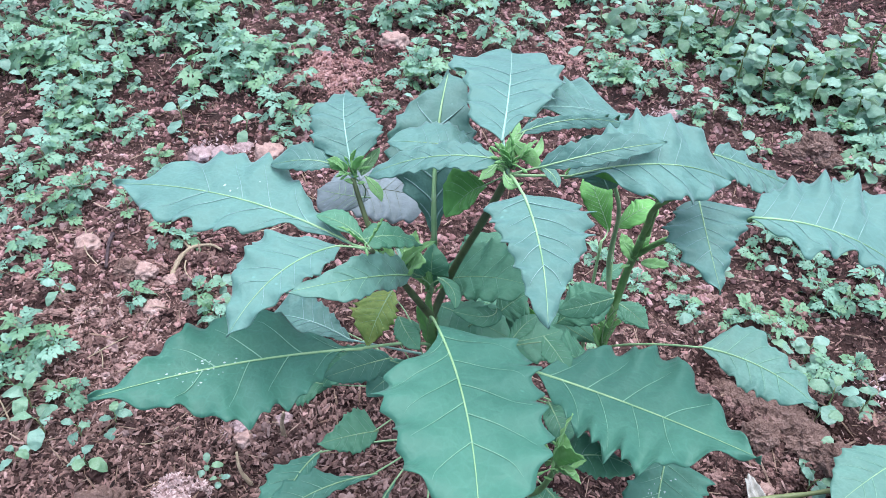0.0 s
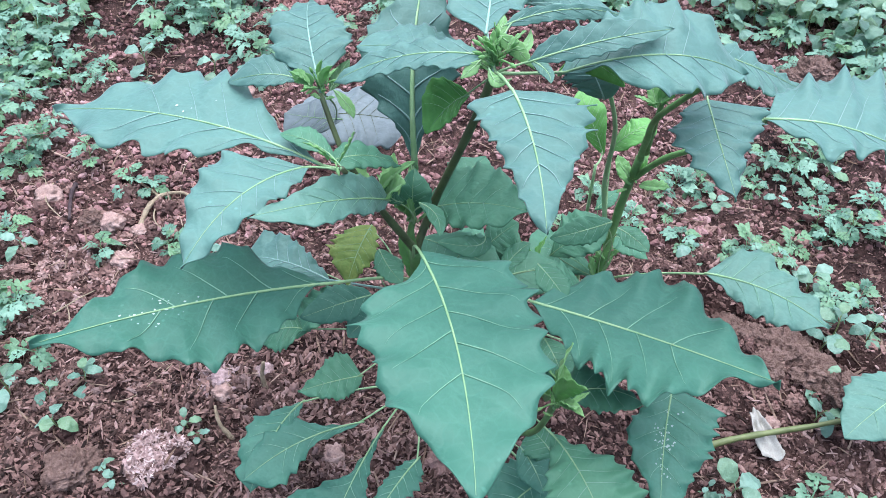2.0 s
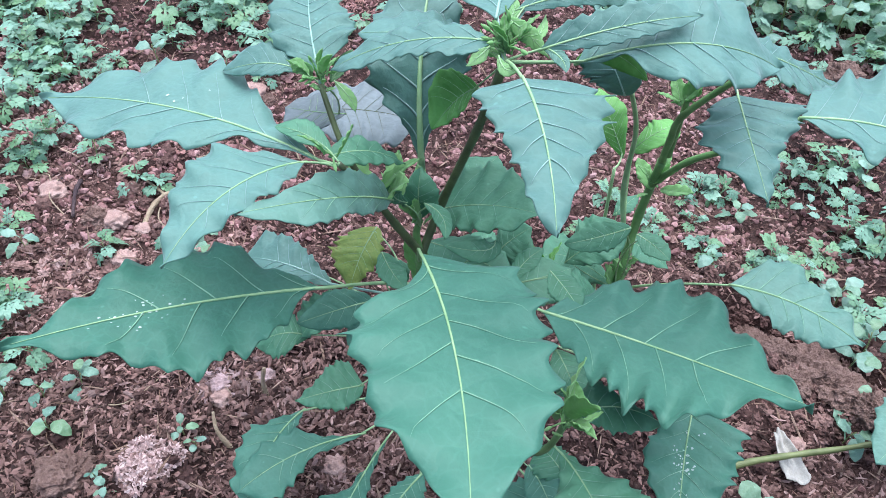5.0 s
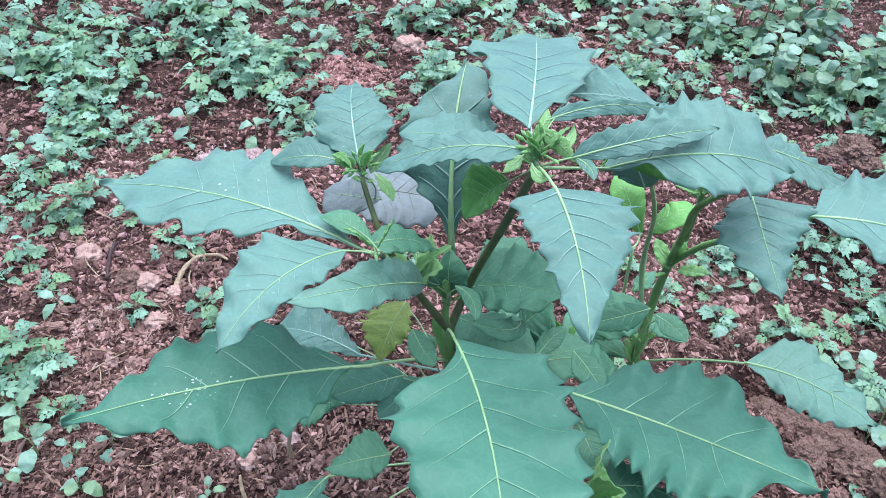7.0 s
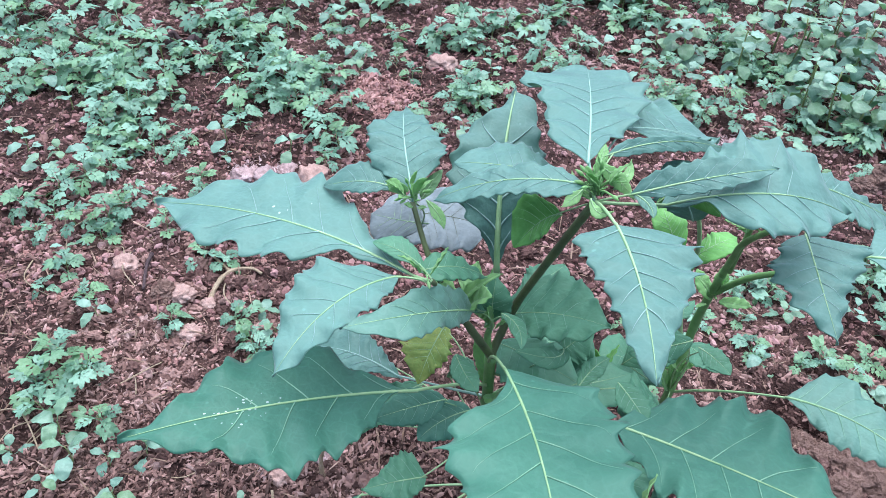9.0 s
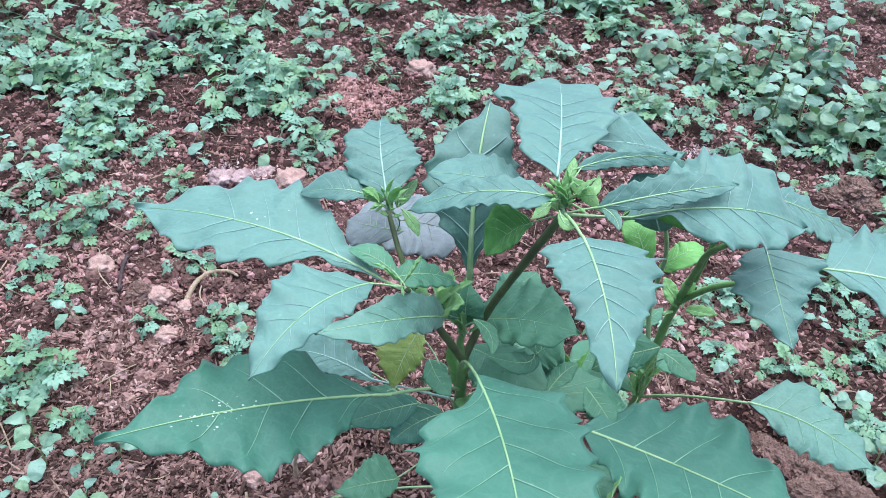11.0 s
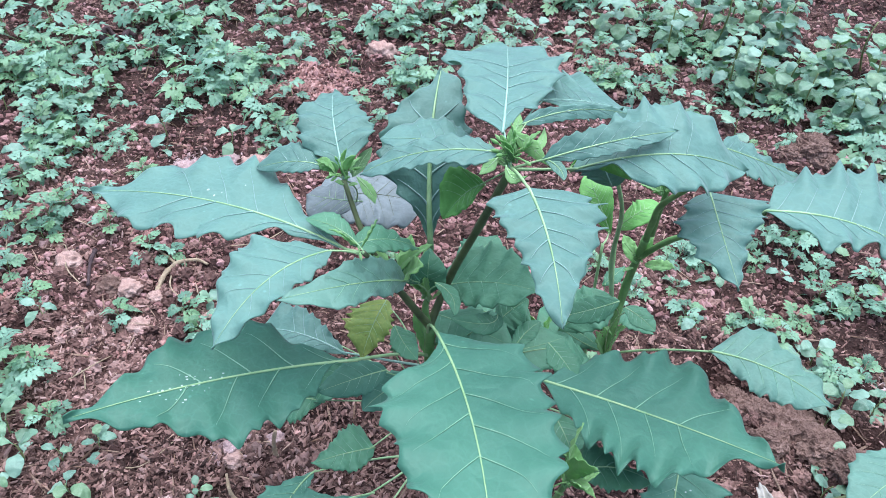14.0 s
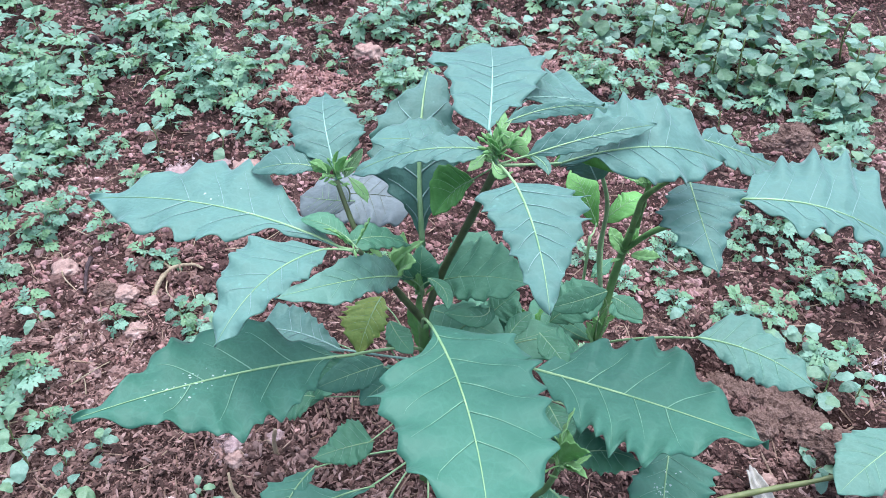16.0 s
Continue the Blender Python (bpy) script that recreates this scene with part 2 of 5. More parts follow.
def curve3(a, b, c, n=10):
    """Points of an arc from a to c that passes b half way."""
    a, b, c = Vector(a), Vector(b), Vector(c)
    k = 2 * b - (a + c) / 2
    return [a * (1 - s) ** 2 + k * 2 * s * (1 - s) + c * s * s for s in (i / n for i in range(n + 1))]


class Blade:
    """The surface of a leaf: a bent midrib, a toothed outline, folded or drooping sides."""

    def __init__(self, base, mid, tip, half, teeth=8, bite=0.12, rise=0.50, taper=0.95, fold=0.1, droop=0.15, wave=0.05, sweep=0.10, seed=1, tooth=0.62, uneven=0.0, neck=0.0, veins=5, near=None, far=None):
        self.a, self.c = Vector(base), Vector(tip)
        self.k = 2 * Vector(mid) - (self.a + self.c) / 2
        self.half = Vector(half)
        self.width = self.half.length
        self.uneven, self.neck = uneven, neck
        self.teeth, self.bite, self.rise, self.taper, self.tooth = teeth, bite * 0.65, rise, taper, tooth
        self.fold, self.droop, self.wave, self.sweep = fold, droop, wave, sweep
        # a leaf of its own shape: the breadth of its two sides at every tenth of the midrib
        self.sides = [(0.0, *q, 0.0) for q in (near, far)] if near else None
        if near:
            self.teeth, self.sweep, self.bite, self.wave = teeth + 3, 0.0, self.bite * 0.95, wave * 1.5
        rnd = random.Random(seed)
        self.veins = [[0.07 + 0.66 * (i + rnd.uniform(-0.15, 0.15) + 0.2 * side) / max(1, veins) for i in range(veins)] for side in (0, 1)]
        self.amp = [[rnd.uniform(0.45, 1.25) for _ in range(teeth + 7)] for _ in (0, 1)]
        self.shift = [rnd.uniform(0, 1), rnd.uniform(0, 1)]
        self.phase = rnd.uniform(0, 6)
        self.length = (Vector(mid) - self.a).length + (self.c - Vector(mid)).length

    def axis(self, s):
        p = self.a * (1 - s) ** 2 + self.k * 2 * s * (1 - s) + self.c * s * s
        t = ((self.k - self.a) * (1 - s) + (self.c - self.k) * s).normalized()
        across = (self.half - t * self.half.dot(t)).normalized()
        up = across.cross(t)
        if up.z < 0:
            up = -up
        return p, across, up

    def body(self, s, side):
        """The smooth outline at s, as a share of the greatest half-width."""
        if self.sides:
            q, d = self.sides[side], min(max(s, 0.0), 0.9999) * 10
            i, r = int(d), d - int(d)
            p0, p1, p2, p3 = q[max(i - 1, 0)], q[i], q[i + 1], q[min(i + 2, 10)]
            return max(0.0, p1 + 0.5 * r * (p2 - p0 + r * (2 * p0 - 5 * p1 + 4 * p2 - p3 + r * (3 * (p1 - p2) + p3 - p0))))
        peak = self.rise / (self.rise + self.taper)
        f = (s / peak) ** self.rise * ((1 - s) / (1 - peak)) ** self.taper if 0 < s < 1 else 0.0
        f *= 1 + (self.uneven if side else -self.uneven) + 0.05 * math.sin(s * 11 + self.phase + 2 * side)
        return max(f, 0.07) if self.neck and s < 0.5 else f

    def reach(self, s, side):
        """Half the width at s: the smooth outline, and the one with teeth or lobes."""
        if s < self.neck:
            return self.width * 0.07, self.width * 0.07
        s = (s - self.neck) / (1 - self.neck)
        f = self.body(s, side)
        u = s ** 0.92 * self.teeth + self.shift[side]
        i, r = int(u), u - int(u)
        r = 0.5 * r / self.tooth if r < self.tooth else 0.5 + 0.5 * (r - self.tooth) / (1 - self.tooth)
        # pointed teeth with rounded bays between them, coarse at the base and fading towards the tip
        cut = 0.62 * (1 - abs(math.cos(math.pi * r))) + 0.38 * math.sin(math.pi * r) ** 2
        near = min(1.0, 6 * s) * min(1.0, 2.6 * (1 - s) + 0.08)
        size = self.amp[side][i] * (1 - r) + self.amp[side][i + 1] * r if r > 0.5 else self.amp[side][i]
        small = 0.008 * math.sin(s * 63 + self.phase * 3 + side) if self.bite > 0.02 else 0.0
        return self.width * f, self.width * f * (1 + (self.bite * size * (cut - 0.35) * 2.1 + small) * near)

    def at(self, s, v, lift=0.0):
        side, e = (0 if v < 0 else 1), abs(v)
        plain, cut = self.reach(s, side)
        w = plain + (cut - plain) * e ** 3
        p, across, up = self.axis(min(1.0, s + self.sweep * e * e * (1 - s) * min(1.0, 6 * s)))
        h = self.fold * e * plain - self.droop * e * e * plain
        h += self.wave * self.width * e * e * math.sin(s * self.teeth * 3.1 + self.phase + side * 2.0) * min(1, 4 * s)
        # the blade swells a little between its side veins
        marks, d = self.veins[side], s - 0.17 * e
        lo = max([q for q in marks if q <= d], default=-0.05)
        hi = min([q for q in marks if q > d], default=1.0)
        swell = math.sin(math.pi * (d - lo) / (hi - lo)) ** 2
        h += 0.024 * plain * math.sin(math.pi * min(1.0, e * 1.08)) * swell
        h += 0.05 * plain * e * noise.noise((s * 6 + self.phase * 9, v * 2.2, self.phase))
        return p + across * (w * v) + up * (h + lift)

    def mesh(self, bm, rows=60, cols=7):
        uv = bm.loops.layers.uv.verify()
        marks = {}
        grid = []
        for i in range(rows + 1):
            s = 0.002 + 0.996 * i / rows
            line = []
            for j in range(-cols, cols + 1):
                v = bm.verts.new(self.at(s, j / cols))
                marks[v] = (s * self.length + self.phase, self.reach(s, 0 if j < 0 else 1)[0] * j / cols + self.phase)
                line.append(v)
            grid.append(line)
        middle = self.axis(0.5)
        turned = middle[1].cross((self.c - self.a)).dot(middle[2]) < 0
        for a, b in zip(grid, grid[1:]):
            for j in range(2 * cols):
                quad = (a[j], a[j + 1], b[j + 1], b[j])
                f = bm.faces.new(quad[::-1] if turned else quad)
                for loop in f.loops:
                    loop[uv].uv = marks[loop.vert]

    def lobes(self, bm, seed):
        """The same bent leaf cut into narrow toothed lobes along a thin rib, as one sheet."""
        rnd = random.Random(seed)
        uv = bm.loops.layers.uv.verify()
        marks, ln = {}, self.length

        def spot(x, y):
            p, across, up = self.axis(max(0.0, min(1.0, x)))
            if x > 1:
                p = p + (self.c - self.k).normalized() * (x - 1) * ln
            h = self.fold * abs(y) - self.droop * y * y * 2 + 0.05 * math.sin(9 * x + self.phase + 4 * y) * abs(y) * 3
            v = bm.verts.new(p + across * (y * ln) + up * (h * ln))
            marks[v] = (x * ln + self.phase, y * ln + self.phase)
            return v

        def lobe(a, b, ax, ay, turn, reach, wide):
            """Grow one lobe from the edge a-b, whose middle is (ax, ay)."""
            c, s = math.cos(turn), math.sin(turn)
            for t, w0, w1 in ((0.28, 0.80, 0.75), (0.50, 1.05, 1.0), (0.56, 0.70, 0.74), (0.76, 0.78, 0.72), (0.82, 0.42, 0.46)):
                w0, w1 = w0 * wide * rnd.uniform(0.85, 1.15), w1 * wide * rnd.uniform(0.85, 1.15)
                p = spot(ax + c * t * reach + s * w0, ay + s * t * reach - c * w0)
                q = spot(ax + c * t * reach - s * w1, ay + s * t * reach + c * w1)
                bm.faces.new((a, p, q, b))
                a, b = p, q
            bm.faces.new((a, spot(ax + c * reach, ay + s * reach), b))

        w, x = 0.012, 0.0
        left, right = spot(0, -w), spot(0, w)
        pairs = rnd.choice((2, 3, 3))
        for i in range(pairs):
            for nx, grow in ((0.26 + 0.18 * i, False), (0.40 + 0.18 * i, True)):
                wing = w * (1.5 + 0.9 * i)
                nl, nr = spot(nx, -wing), spot(nx, wing)
                bm.faces.new((left, right, nr, nl))
                if grow:
                    size = (0.36, 0.44, 0.37)[i] * rnd.uniform(0.85, 1.15)
                    turn = (0.90, 0.78, 0.62)[i] + rnd.uniform(-0.12, 0.12)
                    lobe(right, nr, (x + nx) / 2, wing, turn, size, size * 0.25)
                    lobe(nl, left, (x + nx) / 2, -wing, -turn, size, size * 0.25)
                left, right, x = nl, nr, nx
        lobe(left, right, x, 0.0, 0.0, 1.08 - x, 0.115)
        bmesh.ops.recalc_face_normals(bm, faces=bm.faces)
        for f in bm.faces:
            for loop in f.loops:
                loop[uv].uv = marks[loop.vert]

    def vein(self, bm, s0, side, r, end=0.82):
        """A side vein in the furrow between two swellings."""
        pts = [self.at(min(0.985, s0 + 0.17 * end * k / 9), side * end * k / 9, r * 0.4 + 0.0002) for k in range(10)]
        tube(bm, pts, [r * (1 - 0.8 * k / 9) for k in range(10)], 5)

    def rib(self, bm, r, end=0.97, steps=16):
        tube(bm, [self.at(end * k / steps, 0.0, r * 0.3) for k in range(steps + 1)], [r * (1 - 0.88 * k / steps) for k in range(steps + 1)], 6)


def leaf(parent, base, mid, tip, half, stalk=None, mat=LEAF, rib=MIDRIB, rib_r=0.0012, seed=1, veins=5, label="", rows=84, thick=0.0004, specks=None, **shape):
    """A large leaf with its midrib, side veins and leafstalk, as parts of a plant. stalk: where it leaves the stem."""
    o = Vector(parent.location)
    base, mid, tip = Vector(base) - o, Vector(mid) - o, Vector(tip) - o
    blade = Blade(base, mid, tip, half, seed=seed, veins=veins, **shape)
    bm = bmesh.new()
    blade.mesh(bm, *((120, 10) if blade.sides and blade.length > 0.06 else (rows, 7)))
    ob = part("leaf", bm, mat, parent, label)
    if thick:
        mod = ob.modifiers.new("thickness", "SOLIDIFY")
        mod.thickness, mod.offset = thick, -1.0
    bm = bmesh.new()
    rib_r *= 0.56
    blade.rib(bm, rib_r)
    part("midrib", bm, rib, ob, "pale raised midrib")
    bm = bmesh.new()
    rnd = random.Random(seed + 7)
    for side in (-1, 1):
        for s0 in blade.veins[side > 0]:
            blade.vein(bm, s0, side, rib_r * rnd.uniform(0.30, 0.42), rnd.uniform(0.70, 0.90))
    if veins:
        part("venation", bm, VEIN if mat in (LEAF, LEAF_INNER_LIT, LEAF_HALF_LIT) else VEIN_SKYLIT if mat is LEAF_SKYLIT else rib, ob, "thin pale side veins")
    if specks:
        # pale flecks on the upper face
        bm = bmesh.new()
        s_lo, s_hi, v_lo, v_hi, count = specks
        for i in range(count):
            sc, vc = rnd.triangular(s_lo, s_hi), rnd.triangular(v_lo, v_hi)
            d, n = rnd.uniform(0.0003, 0.0008), rnd.randint(5, 7)
            ring = [bm.verts.new(blade.at(sc + d / blade.length * q * math.cos(a), vc + d / blade.width * q * math.sin(a) * 1.1, 0.0003))
                    for a, q in ((math.tau * k / n, rnd.uniform(0.6, 1.25)) for k in range(n))]
            bm.faces.new(ring)
        part("fleck_patch", bm, FLECK, ob, "pale whitish flecks")
    if stalk:
        a = Vector(stalk) - o
        lead = (blade.k - blade.a).normalized()
        gap = (base - a).length
        m = (a + base) / 2 + (Vector((0, 0, 1)) * 0.03 - lead * 0.03) * gap
        bm = bmesh.new()
        tube(bm, curve3(a, m, base + lead * 0.004, 10), [rib_r * (1.35 - 0.045 * k) for k in range(11)], 7)
        part("leafstalk", bm, rib, ob, "pale green leafstalk")
    return ob


# ---- ground ----
GULLY = [Vector((0.33, 0.49)), Vector((0.42, 0.40)), Vector((0.50, 0.34))]


def fbm(x, y, k):
    return noise.noise((x * k, y * k, k * 0.37))


def ground_z(x, y):
    h = 0.007 * fbm(x, y, 7) + 0.007 * fbm(x, y, 22) + 0.009 * fbm(x, y, 55) + 0.0045 * fbm(x, y, 100)
    p = Vector((x, y))
    for a, b in zip(GULLY, GULLY[1:]):
        s = max(0.0, min(1.0, (p - a).dot(b - a) / (b - a).length_squared))
        d = (p - a.lerp(b, s)).length
        h -= 0.022 * math.exp(-(d / 0.018) ** 2)
        h += 0.010 * math.exp(-((d - 0.035) / 0.018) ** 2)
    h += 0.014 * math.exp(-(((x + 0.128) / 0.026) ** 4 + ((y - 0.322) / 0.024) ** 4))
    h += 0.010 * math.exp(-(((x + 0.105) / 0.06) ** 2 + ((y - 0.992) / 0.05) ** 2))
    return h


def spread(lo, hi, step, far):
    """Even marks from lo to hi, with wider and wider ones beyond to far."""
    marks = list(np.arange(lo, hi, step))
    d, up, down = step, hi, lo
    while up < far:
        d *= 1.5
        up, down = up + d, down - d
        marks += [up, down]
    return sorted(marks)


xs, ys = spread(-0.95, 1.15, 0.0065, 300), spread(0.15, 1.6, 0.0065, 300)
verts = [(x, y, ground_z(x, y)) for y in ys for x in xs]
n = len(xs)
faces = [(j * n + i, j * n + i + 1, (j + 1) * n + i + 1, (j + 1) * n + i) for j in range(len(ys) - 1) for i in range(n - 1)]
me = bpy.data.meshes.new("ground")
me.from_pydata(verts, [], faces)
me.shade_smooth()
me.materials.append(SOIL)
GROUND = tagged(new("ground", me), "reddish brown garden soil with crumbly loose surface", "ground", kind="structure")


# ---- the two nightshade plants ----


def plant(name, x, y, label):
    top = new(name)
    top.empty_display_size = 0.02
    top.location = (x, y, ground_z(x, y))
    return tagged(top, label, "plant", "nightshade plants")


def stem(parent, name, points, r0, r1, mat, label=""):
    o = Vector(parent.location)
    pts = [Vector(p) - o for p in points]
    fine = []
    for i in range(len(pts) - 1):
        p0, p1, p2, p3 = pts[max(i - 1, 0)], pts[i], pts[i + 1], pts[min(i + 2, len(pts) - 1)]
        for k in range(6):
            s = k / 6
            fine.append(0.5 * (2 * p1 + (p2 - p0) * s + (2 * p0 - 5 * p1 + 4 * p2 - p3) * s * s + (3 * p1 - p0 - 3 * p2 + p3) * s ** 3))
    fine.append(pts[-1])
    bm = bmesh.new()
    n = len(fine) - 1
    # nodes swell a little where the leaves leave the stem
    tube(bm, fine, [(r0 + (r1 - r0) * k / n) * (1.10 if k % 6 == 0 else 1.0) for k in range(n + 1)], 10)
    return part(name, bm, mat, parent, label)


main = plant("nightshade_plant", 0.066, 0.362, "large nightshade plant with broad toothed blue-green leaves")
second = plant("nightshade_plant", 0.195, 0.425, "slimmer nightshade plant with upright green stem and drooping leaves")
FORK = (0.065, 0.350, 0.203)
LEFT_NODE, TOP_NODE, T1_NODE = (0.033, 0.298, 0.308), (0.097, 0.294, 0.362), (0.018, 0.350, 0.312)
stem(main, "main_stem", [(0.066, 0.364, -0.02), (0.067, 0.360, 0.08), (0.066, 0.355, 0.15), FORK], 0.0040, 0.0034, STEM)
stem(main, "branch", [FORK, (0.076, 0.360, 0.235), (0.090, 0.334, 0.300), TOP_NODE], 0.0026, 0.0019, STEM_DARK, "dark purplish branch")
stem(main, "branch", [FORK, (0.052, 0.335, 0.240), (0.044, 0.327, 0.262), LEFT_NODE], 0.0026, 0.0012, STEM_DARK, "dark purplish branch")
stem(main, "branch", [(0.046, 0.328, 0.258), (0.030, 0.334, 0.285), T1_NODE], 0.0018, 0.0013, STEM_DARK, "thin dark branch")
stem(main, "branch", [FORK, (0.062, 0.352, 0.216), (0.064, 0.353, 0.226)], 0.0022, 0.0018, STEM)
stem(main, "branch", [(0.067, 0.357, 0.12), (0.095, 0.315, 0.130), (0.124, 0.249, 0.170), (0.132, 0.227, 0.232)], 0.0022, 0.0015, STEM)
stem(second, "main_stem", [(0.195, 0.427, -0.02), (0.196, 0.418, 0.06), (0.197, 0.410, 0.12), (0.204, 0.425, 0.17), (0.203, 0.408, 0.23)], 0.0037, 0.0026, STEM)
stem(second, "branch", [(0.203, 0.408, 0.23), (0.197, 0.388, 0.26), (0.192, 0.367, 0.29), (0.196, 0.330, 0.335)], 0.0023, 0.0014, STEM)
stem(second, "branch", [(0.204, 0.420, 0.20), (0.213, 0.395, 0.24), (0.225, 0.37, 0.27), (0.222, 0.316, 0.326)], 0.0022, 0.0014, STEM)
stem(second, "branch", [(0.200, 0.418, 0.14), (0.190, 0.425, 0.19), (0.183, 0.406, 0.25), (0.168, 0.380, 0.295)], 0.0019, 0.0012, MIDRIB, "pale green upright branch")
stem(second, "branch", [(0.193, 0.425, 0.03), (0.186, 0.432, 0.12), (0.184, 0.436, 0.2)], 0.0018, 0.0010, MIDRIB, "pale green upright branch")
stem(second, "branch", [(0.203, 0.40, 0.24), (0.195, 0.375, 0.29), (0.19, 0.36, 0.32)], 0.0017, 0.0012, STEM)
leaf(main, (0.026, 0.305, 0.302), (-0.043, 0.332, 0.308), (-0.116, 0.351, 0.297), (-0.000, -0.036, 0.000), LEFT_NODE, seed=65, rib_r=0.0013, bite=0.15, teeth=9, mat=LEAF_SKYLIT, near=(0.13, 0.32, 0.57, 0.89, 1.00, 0.90, 0.81, 0.54, 0.23), far=(0.07, 0.15, 0.34, 0.66, 0.74, 0.71, 0.73, 0.58, 0.25), droop=0.08, specks=(0.34, 0.62, -0.5, 0.3, 4))
leaf(main, (0.018, 0.305, 0.303), (-0.007, 0.274, 0.312), (-0.025, 0.239, 0.304), (0.023, -0.011, -0.001), (0.031, 0.300, 0.305), seed=69, mat=LEAF_SKYLIT, rib_r=0.0009, bite=0.12, near=(0.34, 0.70, 0.98, 1.00, 0.86, 0.76, 0.58, 0.36, 0.21), far=(0.23, 0.40, 0.49, 0.52, 0.48, 0.45, 0.39, 0.30, 0.22), droop=0.08)
leaf(main, (0.053, 0.317, 0.272), (0.033, 0.285, 0.301), (-0.002, 0.261, 0.312), (-0.002, -0.012, 0.000), None, seed=68, rib_r=0.0009, bite=0.11, mat=LEAF_HALF_LIT, near=(0.45, 0.81, 0.92, 0.99, 1.00, 0.83, 0.62, 0.46, 0.26), far=(0.39, 0.52, 0.66, 0.59, 0.66, 0.88, 0.95, 0.77, 0.45), droop=0.08)
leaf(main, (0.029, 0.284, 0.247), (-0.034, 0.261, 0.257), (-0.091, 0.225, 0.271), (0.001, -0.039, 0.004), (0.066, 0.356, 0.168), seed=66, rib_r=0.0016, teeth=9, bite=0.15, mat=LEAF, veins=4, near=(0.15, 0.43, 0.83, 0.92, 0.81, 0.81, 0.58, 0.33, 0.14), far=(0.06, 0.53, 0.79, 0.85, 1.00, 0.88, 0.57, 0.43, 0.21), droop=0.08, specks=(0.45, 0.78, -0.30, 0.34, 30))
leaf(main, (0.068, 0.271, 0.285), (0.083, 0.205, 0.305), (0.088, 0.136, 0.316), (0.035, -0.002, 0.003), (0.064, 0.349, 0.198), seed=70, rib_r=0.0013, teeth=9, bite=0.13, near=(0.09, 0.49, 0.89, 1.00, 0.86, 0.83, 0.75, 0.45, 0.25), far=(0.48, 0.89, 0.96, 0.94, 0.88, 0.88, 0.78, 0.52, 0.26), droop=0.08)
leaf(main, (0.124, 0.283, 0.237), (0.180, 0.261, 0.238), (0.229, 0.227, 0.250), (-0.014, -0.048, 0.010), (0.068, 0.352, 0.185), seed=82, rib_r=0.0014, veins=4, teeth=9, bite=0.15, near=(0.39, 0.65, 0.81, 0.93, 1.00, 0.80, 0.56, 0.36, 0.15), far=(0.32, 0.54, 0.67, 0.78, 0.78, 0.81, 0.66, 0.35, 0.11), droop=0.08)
leaf(second, (0.247, 0.362, 0.175), (0.283, 0.345, 0.178), (0.312, 0.319, 0.175), (-0.015, -0.028, -0.001), (0.197, 0.412, 0.110), seed=81, rib_r=0.0014, teeth=7, bite=0.11, mat=LEAF_HALF_LIT, near=(0.38, 0.74, 1.00, 0.90, 0.72, 0.58, 0.47, 0.39, 0.20), far=(0.21, 0.40, 0.57, 0.72, 0.76, 0.72, 0.71, 0.59, 0.33), droop=0.08)
leaf(main, (0.101, 0.267, 0.373), (0.106, 0.231, 0.375), (0.107, 0.194, 0.372), (0.023, 0.003, 0.000), TOP_NODE, seed=67, rib_r=0.0011, bite=0.15, mat=LEAF_SKYLIT, near=(0.70, 0.71, 0.68, 0.60, 0.52, 0.44, 0.36, 0.31, 0.21), far=(0.73, 1.00, 0.94, 0.85, 0.71, 0.54, 0.39, 0.24, 0.14), droop=0.08)
leaf(main, (0.018, 0.349, 0.318), (0.010, 0.380, 0.330), (0.006, 0.416, 0.325), (0.020, -0.001, 0.000), T1_NODE, seed=133, rib_r=0.0010, bite=0.12, mat=LEAF_SKYLIT, rib=MIDRIB_WHITE, near=(0.31, 0.68, 0.92, 0.91, 0.90, 0.93, 0.75, 0.43, 0.22), far=(0.42, 0.80, 1.00, 0.97, 0.92, 0.76, 0.67, 0.55, 0.35), droop=0.08)
leaf(main, (0.093, 0.304, 0.373), (0.099, 0.367, 0.365), (0.103, 0.430, 0.350), (0.031, 0.009, -0.002), TOP_NODE, seed=134, rib_r=0.0012, bite=0.12, mat=LEAF_SKYLIT, rib=MIDRIB_WHITE, near=(0.36, 0.56, 0.58, 0.65, 0.68, 0.82, 0.98, 1.00, 0.57), far=(0.13, 0.29, 0.53, 0.65, 0.75, 0.86, 0.82, 0.74, 0.54), droop=0.08)
leaf(main, (0.064, 0.366, 0.252), (0.062, 0.391, 0.305), (0.067, 0.446, 0.326), (0.028, 0.005, 0.000), (0.062, 0.352, 0.225), seed=135, rib_r=0.0036, bite=0.15, mat=LEAF_SKYLIT, near=(0.12, 0.31, 0.66, 0.92, 1.00, 0.90, 0.76, 0.43, 0.15), far=(0.13, 0.28, 0.50, 0.76, 0.87, 0.79, 0.64, 0.54, 0.46), droop=0.08)
leaf(main, (0.085, 0.327, 0.350), (0.063, 0.332, 0.350), (0.038, 0.339, 0.345), (0.001, -0.015, 0.000), TOP_NODE, seed=137, uneven=-0.35, rib_r=0.0007, taper=0.8, mat=LEAF_SKYLIT, rise=0.80)
leaf(main, (0.093, 0.295, 0.369), (0.061, 0.300, 0.365), (0.032, 0.301, 0.351), (0.001, -0.009, -0.001), TOP_NODE, seed=136, rib_r=0.0008, bite=0.14, mat=LEAF_SKYLIT, near=(0.53, 0.82, 0.98, 0.99, 0.93, 0.83, 0.77, 0.61, 0.38), far=(0.89, 1.00, 0.92, 0.86, 0.87, 0.87, 0.85, 0.76, 0.60), droop=0.08)
